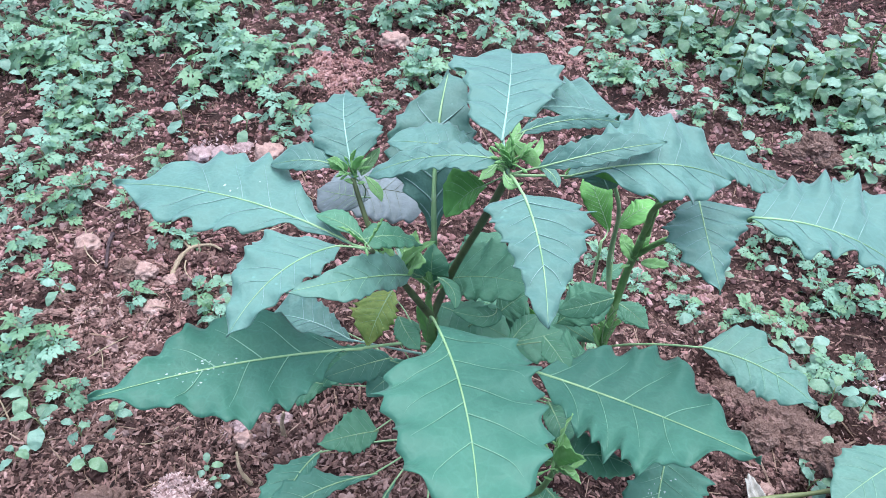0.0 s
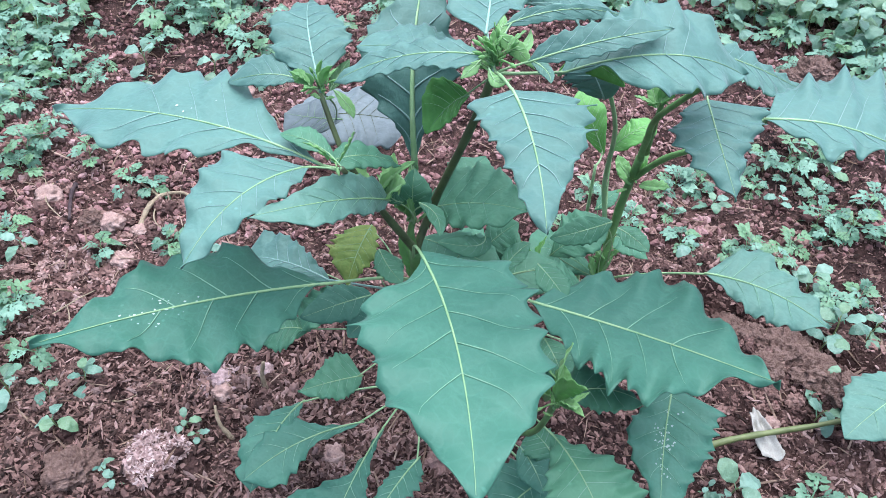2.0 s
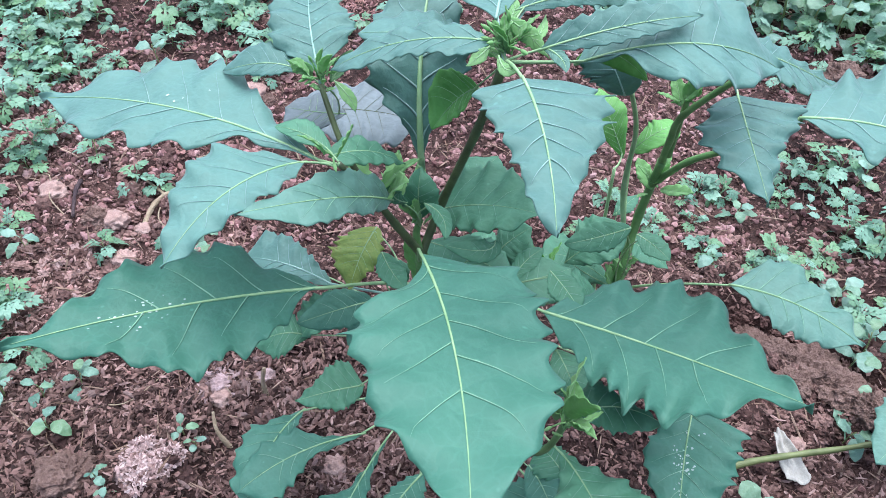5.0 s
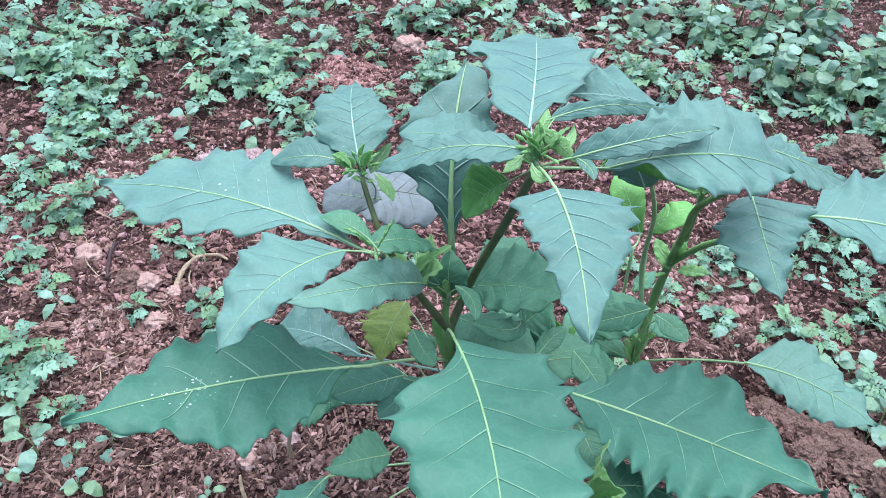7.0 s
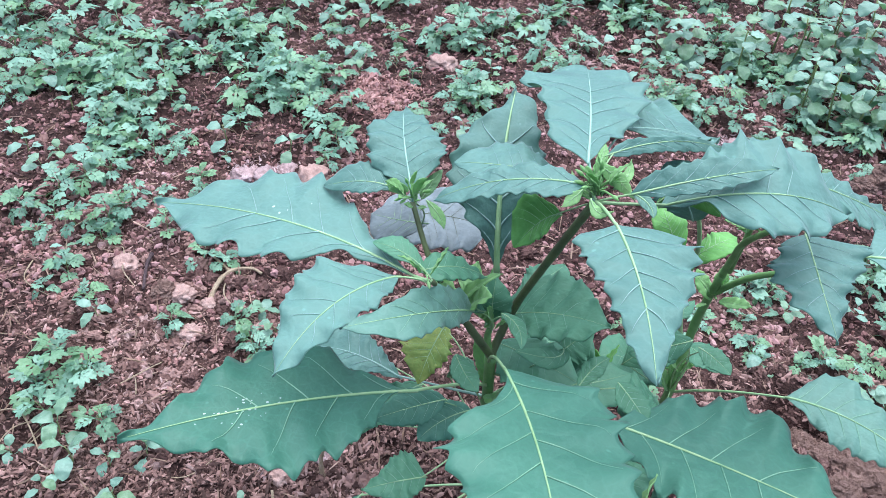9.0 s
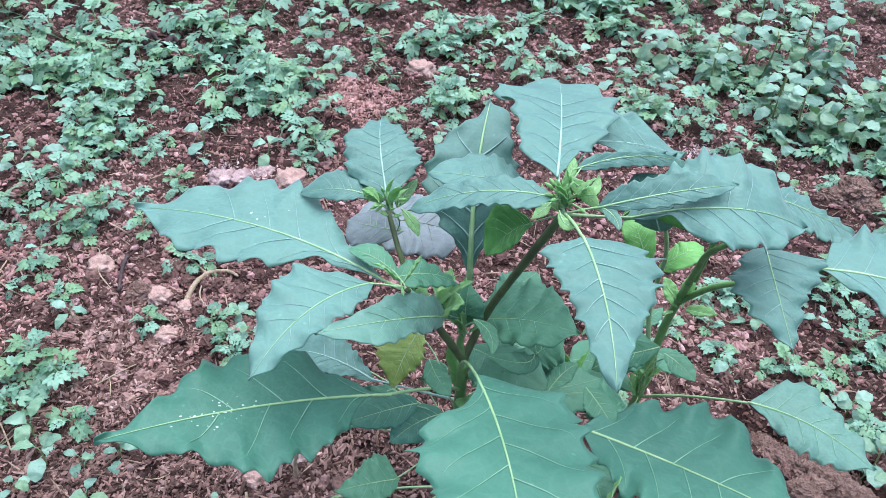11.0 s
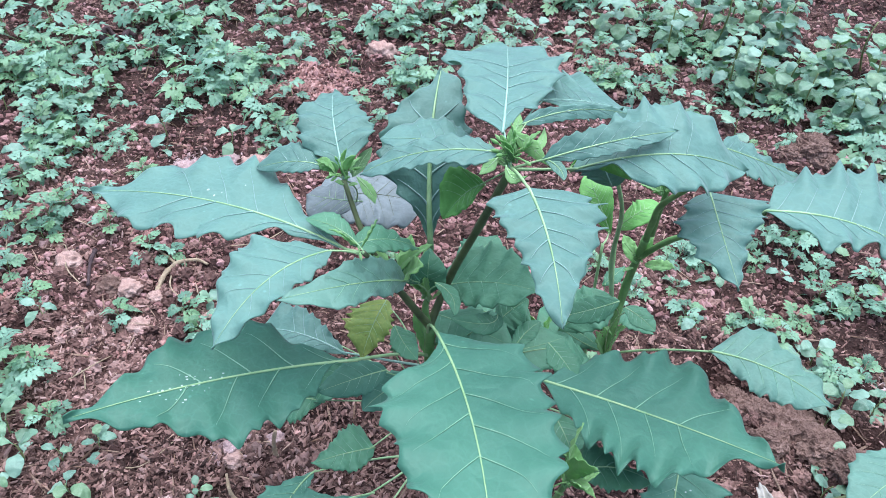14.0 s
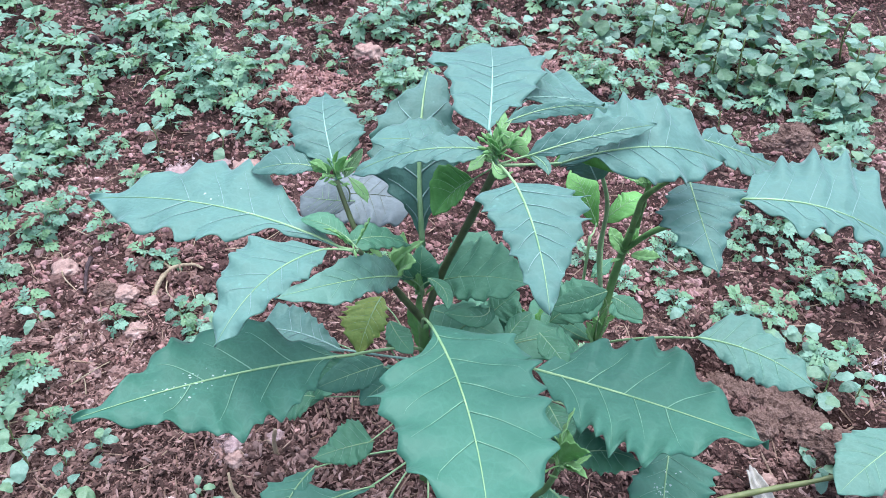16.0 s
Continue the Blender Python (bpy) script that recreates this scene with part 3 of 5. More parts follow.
leaf(main, (0.100, 0.309, 0.374), (0.129, 0.324, 0.374), (0.158, 0.337, 0.363), (0.000, -0.003, -0.003), TOP_NODE, seed=86, rib_r=0.0006, bite=0.14, mat=LEAF_SKYLIT, near=(0.63, 0.81, 0.64, 0.54, 0.53, 0.46, 0.39, 0.32, 0.17), far=(0.57, 0.76, 0.87, 0.93, 1.00, 0.99, 0.92, 0.75, 0.47), droop=0.08)
leaf(main, (0.108, 0.289, 0.370), (0.137, 0.292, 0.379), (0.166, 0.303, 0.378), (0.006, -0.004, -0.003), TOP_NODE, seed=135, rib_r=0.0008, bite=0.14, mat=LEAF_SKYLIT, near=(0.57, 0.85, 0.89, 0.93, 0.99, 1.00, 0.87, 0.73, 0.43), far=(0.29, 0.47, 0.58, 0.65, 0.66, 0.64, 0.59, 0.51, 0.30), droop=0.08)
leaf(main, (0.115, 0.363, 0.355), (0.141, 0.377, 0.347), (0.168, 0.385, 0.337), (0.014, -0.046, 0.009), (0.10, 0.32, 0.355), seed=87, rib_r=0.0008, bite=0.14, mat=LEAF_SKYLIT, rib=MIDRIB_WHITE, near=(0.30, 0.30, 0.39, 0.50, 0.65, 0.78, 0.90, 1.00, 0.71), far=(0.33, 0.35, 0.36, 0.36, 0.33, 0.29, 0.25, 0.19, 0.11), droop=0.08)
leaf(main, (0.122, 0.295, 0.361), (0.163, 0.296, 0.371), (0.204, 0.312, 0.352), (-0.002, -0.029, -0.007), TOP_NODE, seed=85, rib_r=0.0011, bite=0.12, veins=5, mat=LEAF_SKYLIT, near=(0.51, 0.68, 0.76, 0.92, 1.00, 0.92, 0.87, 0.75, 0.51), far=(0.07, 0.11, 0.43, 0.65, 0.63, 0.62, 0.56, 0.40, 0.21), droop=0.08)
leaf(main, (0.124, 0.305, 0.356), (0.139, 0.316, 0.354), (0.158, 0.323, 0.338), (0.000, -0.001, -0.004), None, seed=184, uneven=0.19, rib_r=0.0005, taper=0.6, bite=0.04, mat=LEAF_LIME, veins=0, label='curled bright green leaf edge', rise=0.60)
leaf(second, (0.194, 0.318, 0.336), (0.193, 0.289, 0.334), (0.196, 0.263, 0.325), (0.022, 0.006, 0.001), (0.196, 0.330, 0.335), seed=72, rib_r=0.0008, bite=0.14, mat=LEAF_SKYLIT, near=(0.41, 0.55, 0.67, 0.85, 0.78, 0.65, 0.57, 0.36, 0.18), far=(1.00, 0.99, 0.91, 0.77, 0.56, 0.44, 0.35, 0.23, 0.11), droop=0.08)
leaf(second, (0.215, 0.370, 0.327), (0.244, 0.376, 0.314), (0.271, 0.381, 0.299), (-0.007, -0.015, 0.000), (0.19, 0.36, 0.32), seed=88, rib_r=0.0009, bite=0.12, mat=LEAF_SKYLIT, near=(0.51, 0.68, 0.65, 0.57, 0.38, 0.28, 0.28, 0.30, 0.23), far=(0.74, 0.88, 0.93, 0.98, 1.00, 0.92, 0.78, 0.59, 0.31), droop=0.08)
leaf(second, (0.221, 0.315, 0.328), (0.264, 0.308, 0.327), (0.302, 0.298, 0.310), (-0.018, -0.042, 0.000), (0.222, 0.316, 0.326), seed=89, rib_r=0.0012, bite=0.15, mat=LEAF_SKYLIT, near=(0.44, 0.61, 0.76, 0.84, 0.91, 1.00, 0.96, 0.95, 0.61), far=(0.19, 0.39, 0.49, 0.40, 0.31, 0.25, 0.29, 0.35, 0.19), droop=0.08)
leaf(main, (0.068, 0.368, 0.218), (0.096, 0.354, 0.238), (0.126, 0.335, 0.250), (0.003, -0.027, 0.000), (0.072, 0.356, 0.215), seed=71, rib_r=0.0007, bite=0.10, mat=LEAF_INNER_LIT, near=(0.51, 0.82, 0.93, 1.00, 1.00, 0.92, 0.76, 0.51, 0.26), far=(0.24, 0.44, 0.54, 0.59, 0.63, 0.64, 0.62, 0.55, 0.41), droop=0.08)
leaf(main, (0.068, 0.373, 0.190), (0.091, 0.353, 0.200), (0.118, 0.336, 0.200), (-0.010, -0.019, 0.000), (0.067, 0.355, 0.16), seed=121, uneven=0.13, rib_r=0.0007, bite=0.10, mat=LEAF_INNER_LIT, rise=0.76)
leaf(main, (0.076, 0.381, 0.220), (0.092, 0.388, 0.230), (0.107, 0.405, 0.230), (0.006, -0.014, 0.000), (0.072, 0.356, 0.215), seed=122, uneven=0.05, rib_r=0.0007, bite=0.10, mat=LEAF_INNER_LIT, rise=0.86)
leaf(main, (0.104, 0.386, 0.150), (0.118, 0.385, 0.170), (0.131, 0.390, 0.180), (0.009, -0.015, 0.000), (0.067, 0.355, 0.16), seed=123, uneven=0.02, rib_r=0.0007, bite=0.10, mat=LEAF_INNER_LIT, rise=0.89)
leaf(main, (0.026, 0.310, 0.302), (0.043, 0.320, 0.298), (0.058, 0.328, 0.285), (0.002, -0.010, 0.000), (0.030, 0.334, 0.285), seed=124, rib_r=0.0006, bite=0.08, mat=LEAF_INNER_LIT, near=(0.50, 0.82, 0.93, 1.00, 0.94, 0.75, 0.56, 0.32, 0.15), far=(0.76, 0.90, 0.87, 0.86, 0.82, 0.75, 0.64, 0.46, 0.26), droop=0.08)
leaf(main, (0.064, 0.355, 0.225), (0.063, 0.352, 0.245), (0.064, 0.363, 0.255), (0.009, 0.001, -0.003), (0.064, 0.353, 0.222), seed=125, uneven=0.12, rib_r=0.0006, bite=0.06, fold=0.5, mat=LEAF_INNER_LIT, rise=0.62)
leaf(main, (0.010, 0.370, 0.150), (-0.022, 0.383, 0.155), (-0.054, 0.396, 0.145), (-0.001, -0.020, -0.003), (0.065, 0.354, 0.16), seed=83, mat=LEAF_SKYLIT, rib_r=0.0013, rib=MIDRIB_WHITE, near=(0.21, 0.36, 0.53, 0.68, 0.83, 0.95, 0.98, 1.00, 0.97), far=(0.19, 0.28, 0.42, 0.55, 0.59, 0.59, 0.53, 0.44, 0.27), droop=0.08)
leaf(main, (0.036, 0.389, 0.185), (0.028, 0.369, 0.180), (0.022, 0.355, 0.165), (0.015, -0.005, 0.002), (0.055, 0.353, 0.18), seed=330, uneven=-0.27, rib_r=0.0008, mat=LEAF_YELLOW, bite=0.2, label='yellowing withered leaf with brown spots', rise=0.57)
leaf(second, (-0.014, 0.427, 0.240), (0.024, 0.428, 0.243), (0.061, 0.421, 0.241), (-0.001, -0.028, -0.004), None, seed=343, rib_r=0.0008, mat=LEAF_GREY, rib=STEM_DARK, veins=7, bite=0.04, label='grey-purplish leaf with dark veins', near=(0.46, 0.58, 0.68, 0.76, 0.79, 0.82, 0.75, 0.57, 0.28), far=(0.35, 0.67, 0.85, 0.93, 0.98, 1.00, 0.96, 0.91, 0.80), droop=0.08)
leaf(main, (0.090, 0.332, 0.325), (0.081, 0.338, 0.315), (0.070, 0.335, 0.300), (0.005, -0.010, -0.003), TOP_NODE, seed=78, uneven=-0.21, rib_r=0.0007, mat=LEAF_LIME, bite=0.06, fold=0.5, label='curled leaf showing bright green', rise=0.95)
leaf(second, (0.158, 0.408, 0.140), (0.174, 0.407, 0.160), (0.198, 0.416, 0.165), (0.004, -0.017, -0.005), (0.197, 0.41, 0.115), seed=163, uneven=-0.15, rib_r=0.0006, bite=0.09, mat=LEAF_INNER_LIT, rise=0.95)
leaf(second, (0.191, 0.447, 0.200), (0.177, 0.449, 0.230), (0.170, 0.465, 0.240), (0.011, 0.002, 0.000), (0.184, 0.436, 0.2), seed=423, uneven=0.05, rib_r=0.0010, mat=LEAF_LIME, bite=0.04, veins=8, label='bright lime-green leaf lit through', rise=0.86)
leaf(second, (0.197, 0.454, 0.200), (0.208, 0.448, 0.220), (0.225, 0.459, 0.220), (0.001, -0.013, 0.000), (0.197, 0.425, 0.16), seed=473, uneven=-0.02, rib_r=0.0008, mat=LEAF_LIME, bite=0.04, veins=6, label='bright lime-green leaf lit through', rise=0.78)
leaf(second, (0.213, 0.451, 0.120), (0.222, 0.437, 0.125), (0.235, 0.426, 0.120), (-0.007, -0.011, 0.000), (0.197, 0.41, 0.115), seed=164, uneven=-0.09, rib_r=0.0006, bite=0.09, mat=LEAF_INNER_LIT, rise=0.66)
leaf(second, (0.190, 0.435, 0.160), (0.197, 0.439, 0.165), (0.209, 0.452, 0.165), (0.002, -0.006, 0.000), (0.197, 0.41, 0.115), seed=165, uneven=0.02, rib_r=0.0006, bite=0.09, mat=LEAF_INNER_LIT, rise=0.95)
leaf(second, (0.182, 0.373, 0.140), (0.162, 0.361, 0.160), (0.143, 0.366, 0.170), (-0.002, -0.019, 0.000), (0.197, 0.41, 0.115), seed=166, uneven=-0.07, rib_r=0.0006, bite=0.09, mat=LEAF_INNER_LIT, rise=0.83)
leaf(main, (0.032, 0.322, 0.114), (0.013, 0.312, 0.121), (-0.007, 0.304, 0.121), (0.005, -0.018, -0.002), (0.066, 0.356, 0.12), seed=147, rib_r=0.0009, bite=0.11, mat=LEAF_INNER_LIT, near=(0.82, 1.00, 0.99, 0.91, 0.78, 0.57, 0.41, 0.29, 0.16), far=(0.33, 0.49, 0.62, 0.71, 0.70, 0.60, 0.49, 0.38, 0.22), droop=0.08)
leaf(main, (-0.026, 0.419, 0.120), (-0.049, 0.400, 0.120), (-0.074, 0.387, 0.100), (0.012, -0.016, 0.000), (0.066, 0.356, 0.12), seed=149, uneven=-0.02, rib_r=0.0009, bite=0.11, mat=LEAF_INNER_LIT, rise=0.84)
leaf(main, (-0.016, 0.348, 0.044), (-0.031, 0.311, 0.057), (-0.042, 0.273, 0.048), (0.015, -0.012, -0.000), (0.066, 0.360, 0.05), seed=148, rib_r=0.0013, bite=0.2, teeth=6, near=(0.15, 0.33, 0.56, 0.94, 1.00, 0.99, 0.95, 0.76, 0.70), far=(0.17, 0.27, 0.36, 0.48, 0.55, 0.53, 0.50, 0.47, 0.34), droop=0.08)
leaf(main, (0.030, 0.324, 0.055), (-0.012, 0.305, 0.059), (-0.047, 0.278, 0.054), (0.006, -0.019, -0.002), (0.066, 0.360, 0.05), seed=149, rib_r=0.0013, bite=0.2, teeth=6, near=(0.05, 0.09, 0.26, 0.63, 0.81, 0.81, 0.85, 0.72, 0.40), far=(0.15, 0.21, 0.26, 0.30, 0.51, 0.79, 0.93, 1.00, 0.73), droop=0.08)
leaf(main, (0.045, 0.319, 0.059), (0.030, 0.279, 0.070), (0.014, 0.241, 0.059), (0.032, -0.000, 0.000), (0.066, 0.360, 0.05), seed=150, rib_r=0.0013, bite=0.2, teeth=6, near=(0.01, 0.01, 0.02, 0.05, 0.09, 0.24, 0.48, 0.81, 1.00), far=(0.06, 0.07, 0.11, 0.16, 0.24, 0.31, 0.48, 0.55, 0.32), droop=0.08)
leaf(main, (0.070, 0.294, 0.061), (0.055, 0.270, 0.067), (0.040, 0.246, 0.061), (0.009, -0.009, 0.000), (0.066, 0.360, 0.05), seed=151, rib_r=0.0013, bite=0.2, teeth=6, near=(0.22, 0.43, 0.57, 0.62, 0.67, 0.65, 0.62, 0.60, 0.51), far=(0.41, 0.72, 0.94, 1.00, 0.93, 0.80, 0.70, 0.56, 0.32), droop=0.08)
leaf(main, (0.147, 0.263, 0.090), (0.129, 0.250, 0.090), (0.112, 0.230, 0.090), (0.013, -0.015, 0.000), (0.066, 0.360, 0.05), seed=152, uneven=-0.19, rib_r=0.0013, bite=0.16, rise=0.33)
leaf(main, (0.138, 0.250, 0.198), (0.158, 0.249, 0.212), (0.181, 0.242, 0.209), (-0.002, -0.016, 0.000), (0.067, 0.357, 0.13), seed=153, rib_r=0.0010, bite=0.11, mat=LEAF_INNER_LIT, near=(0.43, 0.80, 1.00, 0.80, 0.53, 0.32, 0.22, 0.15, 0.06), far=(0.29, 0.41, 0.53, 0.71, 0.84, 0.82, 0.75, 0.62, 0.37), droop=0.08)
leaf(main, (0.138, 0.245, 0.177), (0.149, 0.218, 0.185), (0.160, 0.193, 0.176), (-0.023, -0.011, 0.000), (0.067, 0.357, 0.13), seed=154, rib_r=0.0010, bite=0.11, mat=LEAF_INNER_LIT, near=(0.13, 0.22, 0.37, 0.57, 0.75, 0.90, 0.94, 0.97, 1.00), far=(0.15, 0.27, 0.41, 0.59, 0.75, 0.82, 0.77, 0.58, 0.31), droop=0.08)
leaf(main, (0.211, 0.279, 0.172), (0.198, 0.240, 0.171), (0.191, 0.202, 0.162), (0.026, 0.005, 0.000), (0.07, 0.35, 0.15), seed=155, rib_r=0.0010, mat=LEAF, near=(0.24, 0.42, 0.61, 0.72, 0.71, 0.60, 0.39, 0.22, 0.13), far=(1.00, 0.97, 0.95, 0.94, 0.85, 0.67, 0.55, 0.45, 0.26), droop=0.08, specks=(0.16, 0.72, -0.45, 0.40, 46))
leaf(main, (0.024, 0.374, 0.142), (0.005, 0.360, 0.140), (-0.010, 0.348, 0.126), (0.002, -0.019, -0.003), (0.066, 0.356, 0.12), seed=156, rib_r=0.0009, bite=0.11, mat=LEAF_INNER_LIT, near=(0.20, 0.33, 0.47, 0.59, 0.74, 0.84, 0.92, 1.00, 0.74), far=(0.21, 0.30, 0.37, 0.37, 0.34, 0.38, 0.54, 0.55, 0.37), droop=0.08)
leaf(main, (0.147, 0.336, 0.140), (0.151, 0.312, 0.150), (0.158, 0.297, 0.140), (0.011, 0.003, 0.000), (0.067, 0.357, 0.13), seed=196, uneven=0.23, rib_r=0.0010, bite=0.11, mat=LEAF_INNER_LIT, rise=0.75)
leaf(main, (0.010, 0.353, 0.316), (-0.006, 0.353, 0.320), (-0.028, 0.357, 0.312), (0.002, -0.008, -0.003), T1_NODE, seed=138, uneven=-0.28, rib_r=0.0007, taper=0.7, bite=0.10, mat=LEAF_SKYLIT, rise=0.70)
leaf(main, (0.029, 0.306, 0.307), (0.017, 0.312, 0.312), (0.003, 0.318, 0.311), (-0.001, -0.006, -0.001), LEFT_NODE, seed=115, uneven=-0.27, rib_r=0.0006, taper=0.8, bite=0.06, wave=0.01, fold=0.0, droop=0.05, mat=LEAF_INNER_LIT, rise=0.80)
leaf(main, (0.024, 0.379, 0.275), (0.007, 0.384, 0.272), (-0.011, 0.393, 0.268), (0.002, -0.017, -0.001), T1_NODE, seed=124, uneven=-0.00, rib_r=0.0007, bite=0.06, mat=LEAF_GREY, rise=0.95)
leaf(main, (0.107, 0.367, 0.160), (0.129, 0.362, 0.172), (0.155, 0.373, 0.172), (-0.003, -0.019, -0.001), (0.067, 0.355, 0.16), seed=150, uneven=-0.01, rib_r=0.0007, bite=0.10, mat=LEAF_INNER_LIT, rise=0.95)
leaf(second, (0.198, 0.416, 0.110), (0.167, 0.422, 0.130), (0.144, 0.419, 0.135), (-0.003, -0.021, -0.000), (0.197, 0.41, 0.115), seed=151, uneven=-0.02, rib_r=0.0006, bite=0.09, mat=LEAF_INNER_LIT, rise=0.91)
leaf(main, (0.039, 0.375, 0.150), (0.048, 0.369, 0.165), (0.045, 0.378, 0.170), (0.008, -0.002, 0.000), (0.066, 0.356, 0.12), seed=152, uneven=0.15, rib_r=0.0009, bite=0.11, mat=LEAF_INNER_LIT, rise=0.73)
leaf(main, (0.110, 0.384, 0.170), (0.117, 0.386, 0.180), (0.130, 0.389, 0.190), (0.007, -0.013, 0.000), (0.067, 0.355, 0.16), seed=153, uneven=0.05, rib_r=0.0007, bite=0.10, mat=LEAF_INNER_LIT, rise=0.95)
leaf(second, (0.162, 0.368, 0.300), (0.153, 0.364, 0.318), (0.144, 0.376, 0.330), (0.014, -0.003, 0.002), (0.168, 0.380, 0.295), seed=90, uneven=0.03, rib_r=0.0011, taper=0.6, bite=0.12, mat=LEAF_SKYLIT, rib=MIDRIB_WHITE, rise=0.60)
leaf(main, (-0.006, 0.353, 0.120), (-0.022, 0.351, 0.125), (-0.041, 0.349, 0.115), (0.005, -0.018, 0.000), (0.066, 0.356, 0.12), seed=150, uneven=-0.11, rib_r=0.0009, bite=0.11, mat=LEAF_INNER_LIT, rise=0.95)
leaf(main, (0.153, 0.367, 0.150), (0.165, 0.354, 0.155), (0.181, 0.350, 0.145), (-0.007, -0.012, 0.000), (0.066, 0.356, 0.12), seed=151, uneven=-0.22, rib_r=0.0009, bite=0.11, mat=LEAF_INNER_LIT, rise=0.41)
leaf(main, (0.123, 0.422, 0.130), (0.107, 0.424, 0.140), (0.092, 0.432, 0.135), (-0.001, -0.014, 0.000), (0.066, 0.356, 0.12), seed=152, uneven=0.10, rib_r=0.0009, bite=0.11, mat=LEAF_INNER_LIT, rise=0.95)
leaf(main, (0.154, 0.270, 0.100), (0.146, 0.278, 0.110), (0.138, 0.290, 0.105), (-0.008, -0.010, 0.000), (0.066, 0.356, 0.12), seed=153, uneven=0.19, rib_r=0.0009, bite=0.11, mat=LEAF_INNER_LIT, rise=0.95)
leaf(main, (0.096, 0.300, 0.376), (0.105, 0.299, 0.370), (0.113, 0.297, 0.362), (0.002, 0.002, 0.002), None, seed=501, rib_r=0.0007, bite=0.09, veins=4, rows=44, rise=0.8, taper=1.25, mat=BUD, label='young bright green leaf')
leaf(main, (0.109, 0.290, 0.371), (0.115, 0.285, 0.370), (0.117, 0.279, 0.368), (0.002, 0.001, 0.001), None, seed=502, rib_r=0.0007, bite=0.09, veins=4, rows=44, rise=0.6, taper=0.8, mat=LEAF_HALF_LIT, label='young bright green leaf')
leaf(main, (0.096, 0.303, 0.369), (0.100, 0.314, 0.371), (0.101, 0.324, 0.372), (-0.002, 0.001, -0.000), None, seed=503, rib_r=0.0007, bite=0.09, veins=4, rows=44, rise=0.8, taper=1.25, mat=BUD, label='young bright green leaf')
leaf(main, (0.095, 0.296, 0.363), (0.090, 0.302, 0.363), (0.088, 0.309, 0.366), (-0.002, -0.001, -0.001), None, seed=504, rib_r=0.0007, bite=0.09, veins=4, rows=44, rise=0.8, taper=1.25, mat=BUD, label='young bright green leaf')
leaf(main, (0.094, 0.288, 0.368), (0.097, 0.282, 0.366), (0.102, 0.280, 0.369), (0.001, 0.002, 0.001), None, seed=505, rib_r=0.0007, bite=0.09, veins=4, rows=44, rise=0.8, taper=1.25, mat=BUD, label='young bright green leaf')
leaf(main, (0.091, 0.292, 0.369), (0.087, 0.288, 0.367), (0.083, 0.285, 0.365), (0.002, -0.001, -0.001), None, seed=506, rib_r=0.0007, bite=0.09, veins=4, rows=44, rise=0.8, taper=1.25, mat=BUD, label='young bright green leaf')
leaf(main, (0.104, 0.299, 0.365), (0.110, 0.307, 0.367), (0.112, 0.316, 0.369), (-0.002, 0.001, 0.000), None, seed=507, rib_r=0.0007, bite=0.09, veins=4, rows=44, rise=0.8, taper=1.25, mat=BUD, label='young bright green leaf')
leaf(main, (0.025, 0.347, 0.316), (0.032, 0.343, 0.310), (0.035, 0.339, 0.305), (0.002, 0.002, 0.001), None, seed=508, rib_r=0.0007, bite=0.09, veins=4, rows=44, rise=0.8, taper=1.25, mat=BUD, label='young bright green leaf')
leaf(main, (0.022, 0.355, 0.310), (0.026, 0.363, 0.314), (0.031, 0.371, 0.318), (-0.003, 0.001, 0.001), None, seed=509, rib_r=0.0007, bite=0.09, veins=4, rows=44, rise=0.6, taper=0.8, mat=LEAF_MID, label='young bright green leaf')
leaf(main, (0.014, 0.347, 0.318), (0.009, 0.349, 0.322), (0.005, 0.349, 0.324), (-0.002, -0.002, -0.002), None, seed=510, rib_r=0.0007, bite=0.09, veins=4, rows=44, rise=0.8, taper=1.25, mat=BUD, label='young bright green leaf')
leaf(main, (0.067, 0.328, 0.261), (0.076, 0.321, 0.259), (0.078, 0.310, 0.255), (0.004, 0.002, 0.000), (0.064, 0.352, 0.222), seed=511, rib_r=0.0007, bite=0.09, veins=4, rows=44, rise=0.6, taper=0.8, mat=LEAF_INNER_LIT)
leaf(main, (0.059, 0.328, 0.261), (0.052, 0.329, 0.265), (0.054, 0.333, 0.272), (-0.004, -0.000, -0.002), (0.064, 0.352, 0.222), seed=512, rib_r=0.0007, bite=0.09, veins=4, rows=44, rise=0.6, taper=0.8, mat=LEAF_INNER_LIT)
leaf(main, (0.045, 0.331, 0.223), (0.051, 0.321, 0.219), (0.059, 0.312, 0.216), (0.006, 0.004, -0.000), (0.066, 0.356, 0.140), seed=513, rib_r=0.0007, bite=0.09, veins=4, rows=44, rise=0.6, taper=0.8, mat=LEAF_INNER_LIT)
leaf(main, (0.041, 0.318, 0.199), (0.024, 0.311, 0.199), (0.003, 0.301, 0.198), (0.003, -0.008, -0.006), (0.066, 0.356, 0.120), seed=514, rib_r=0.0007, bite=0.09, veins=4, rows=44, rise=0.6, taper=0.8, mat=LEAF)
leaf(main, (0.130, 0.310, 0.236), (0.137, 0.299, 0.235), (0.143, 0.288, 0.233), (0.007, 0.004, 0.001), (0.066, 0.356, 0.120), seed=515, rib_r=0.0007, bite=0.09, veins=4, rows=44, rise=0.6, taper=0.8, mat=LEAF_INNER_LIT)
leaf(main, (0.113, 0.321, 0.216), (0.121, 0.331, 0.221), (0.130, 0.338, 0.223), (-0.004, 0.004, 0.001), (0.067, 0.355, 0.140), seed=516, rib_r=0.0007, bite=0.09, veins=4, rows=44, rise=0.6, taper=0.8, mat=LEAF_INNER_LIT)
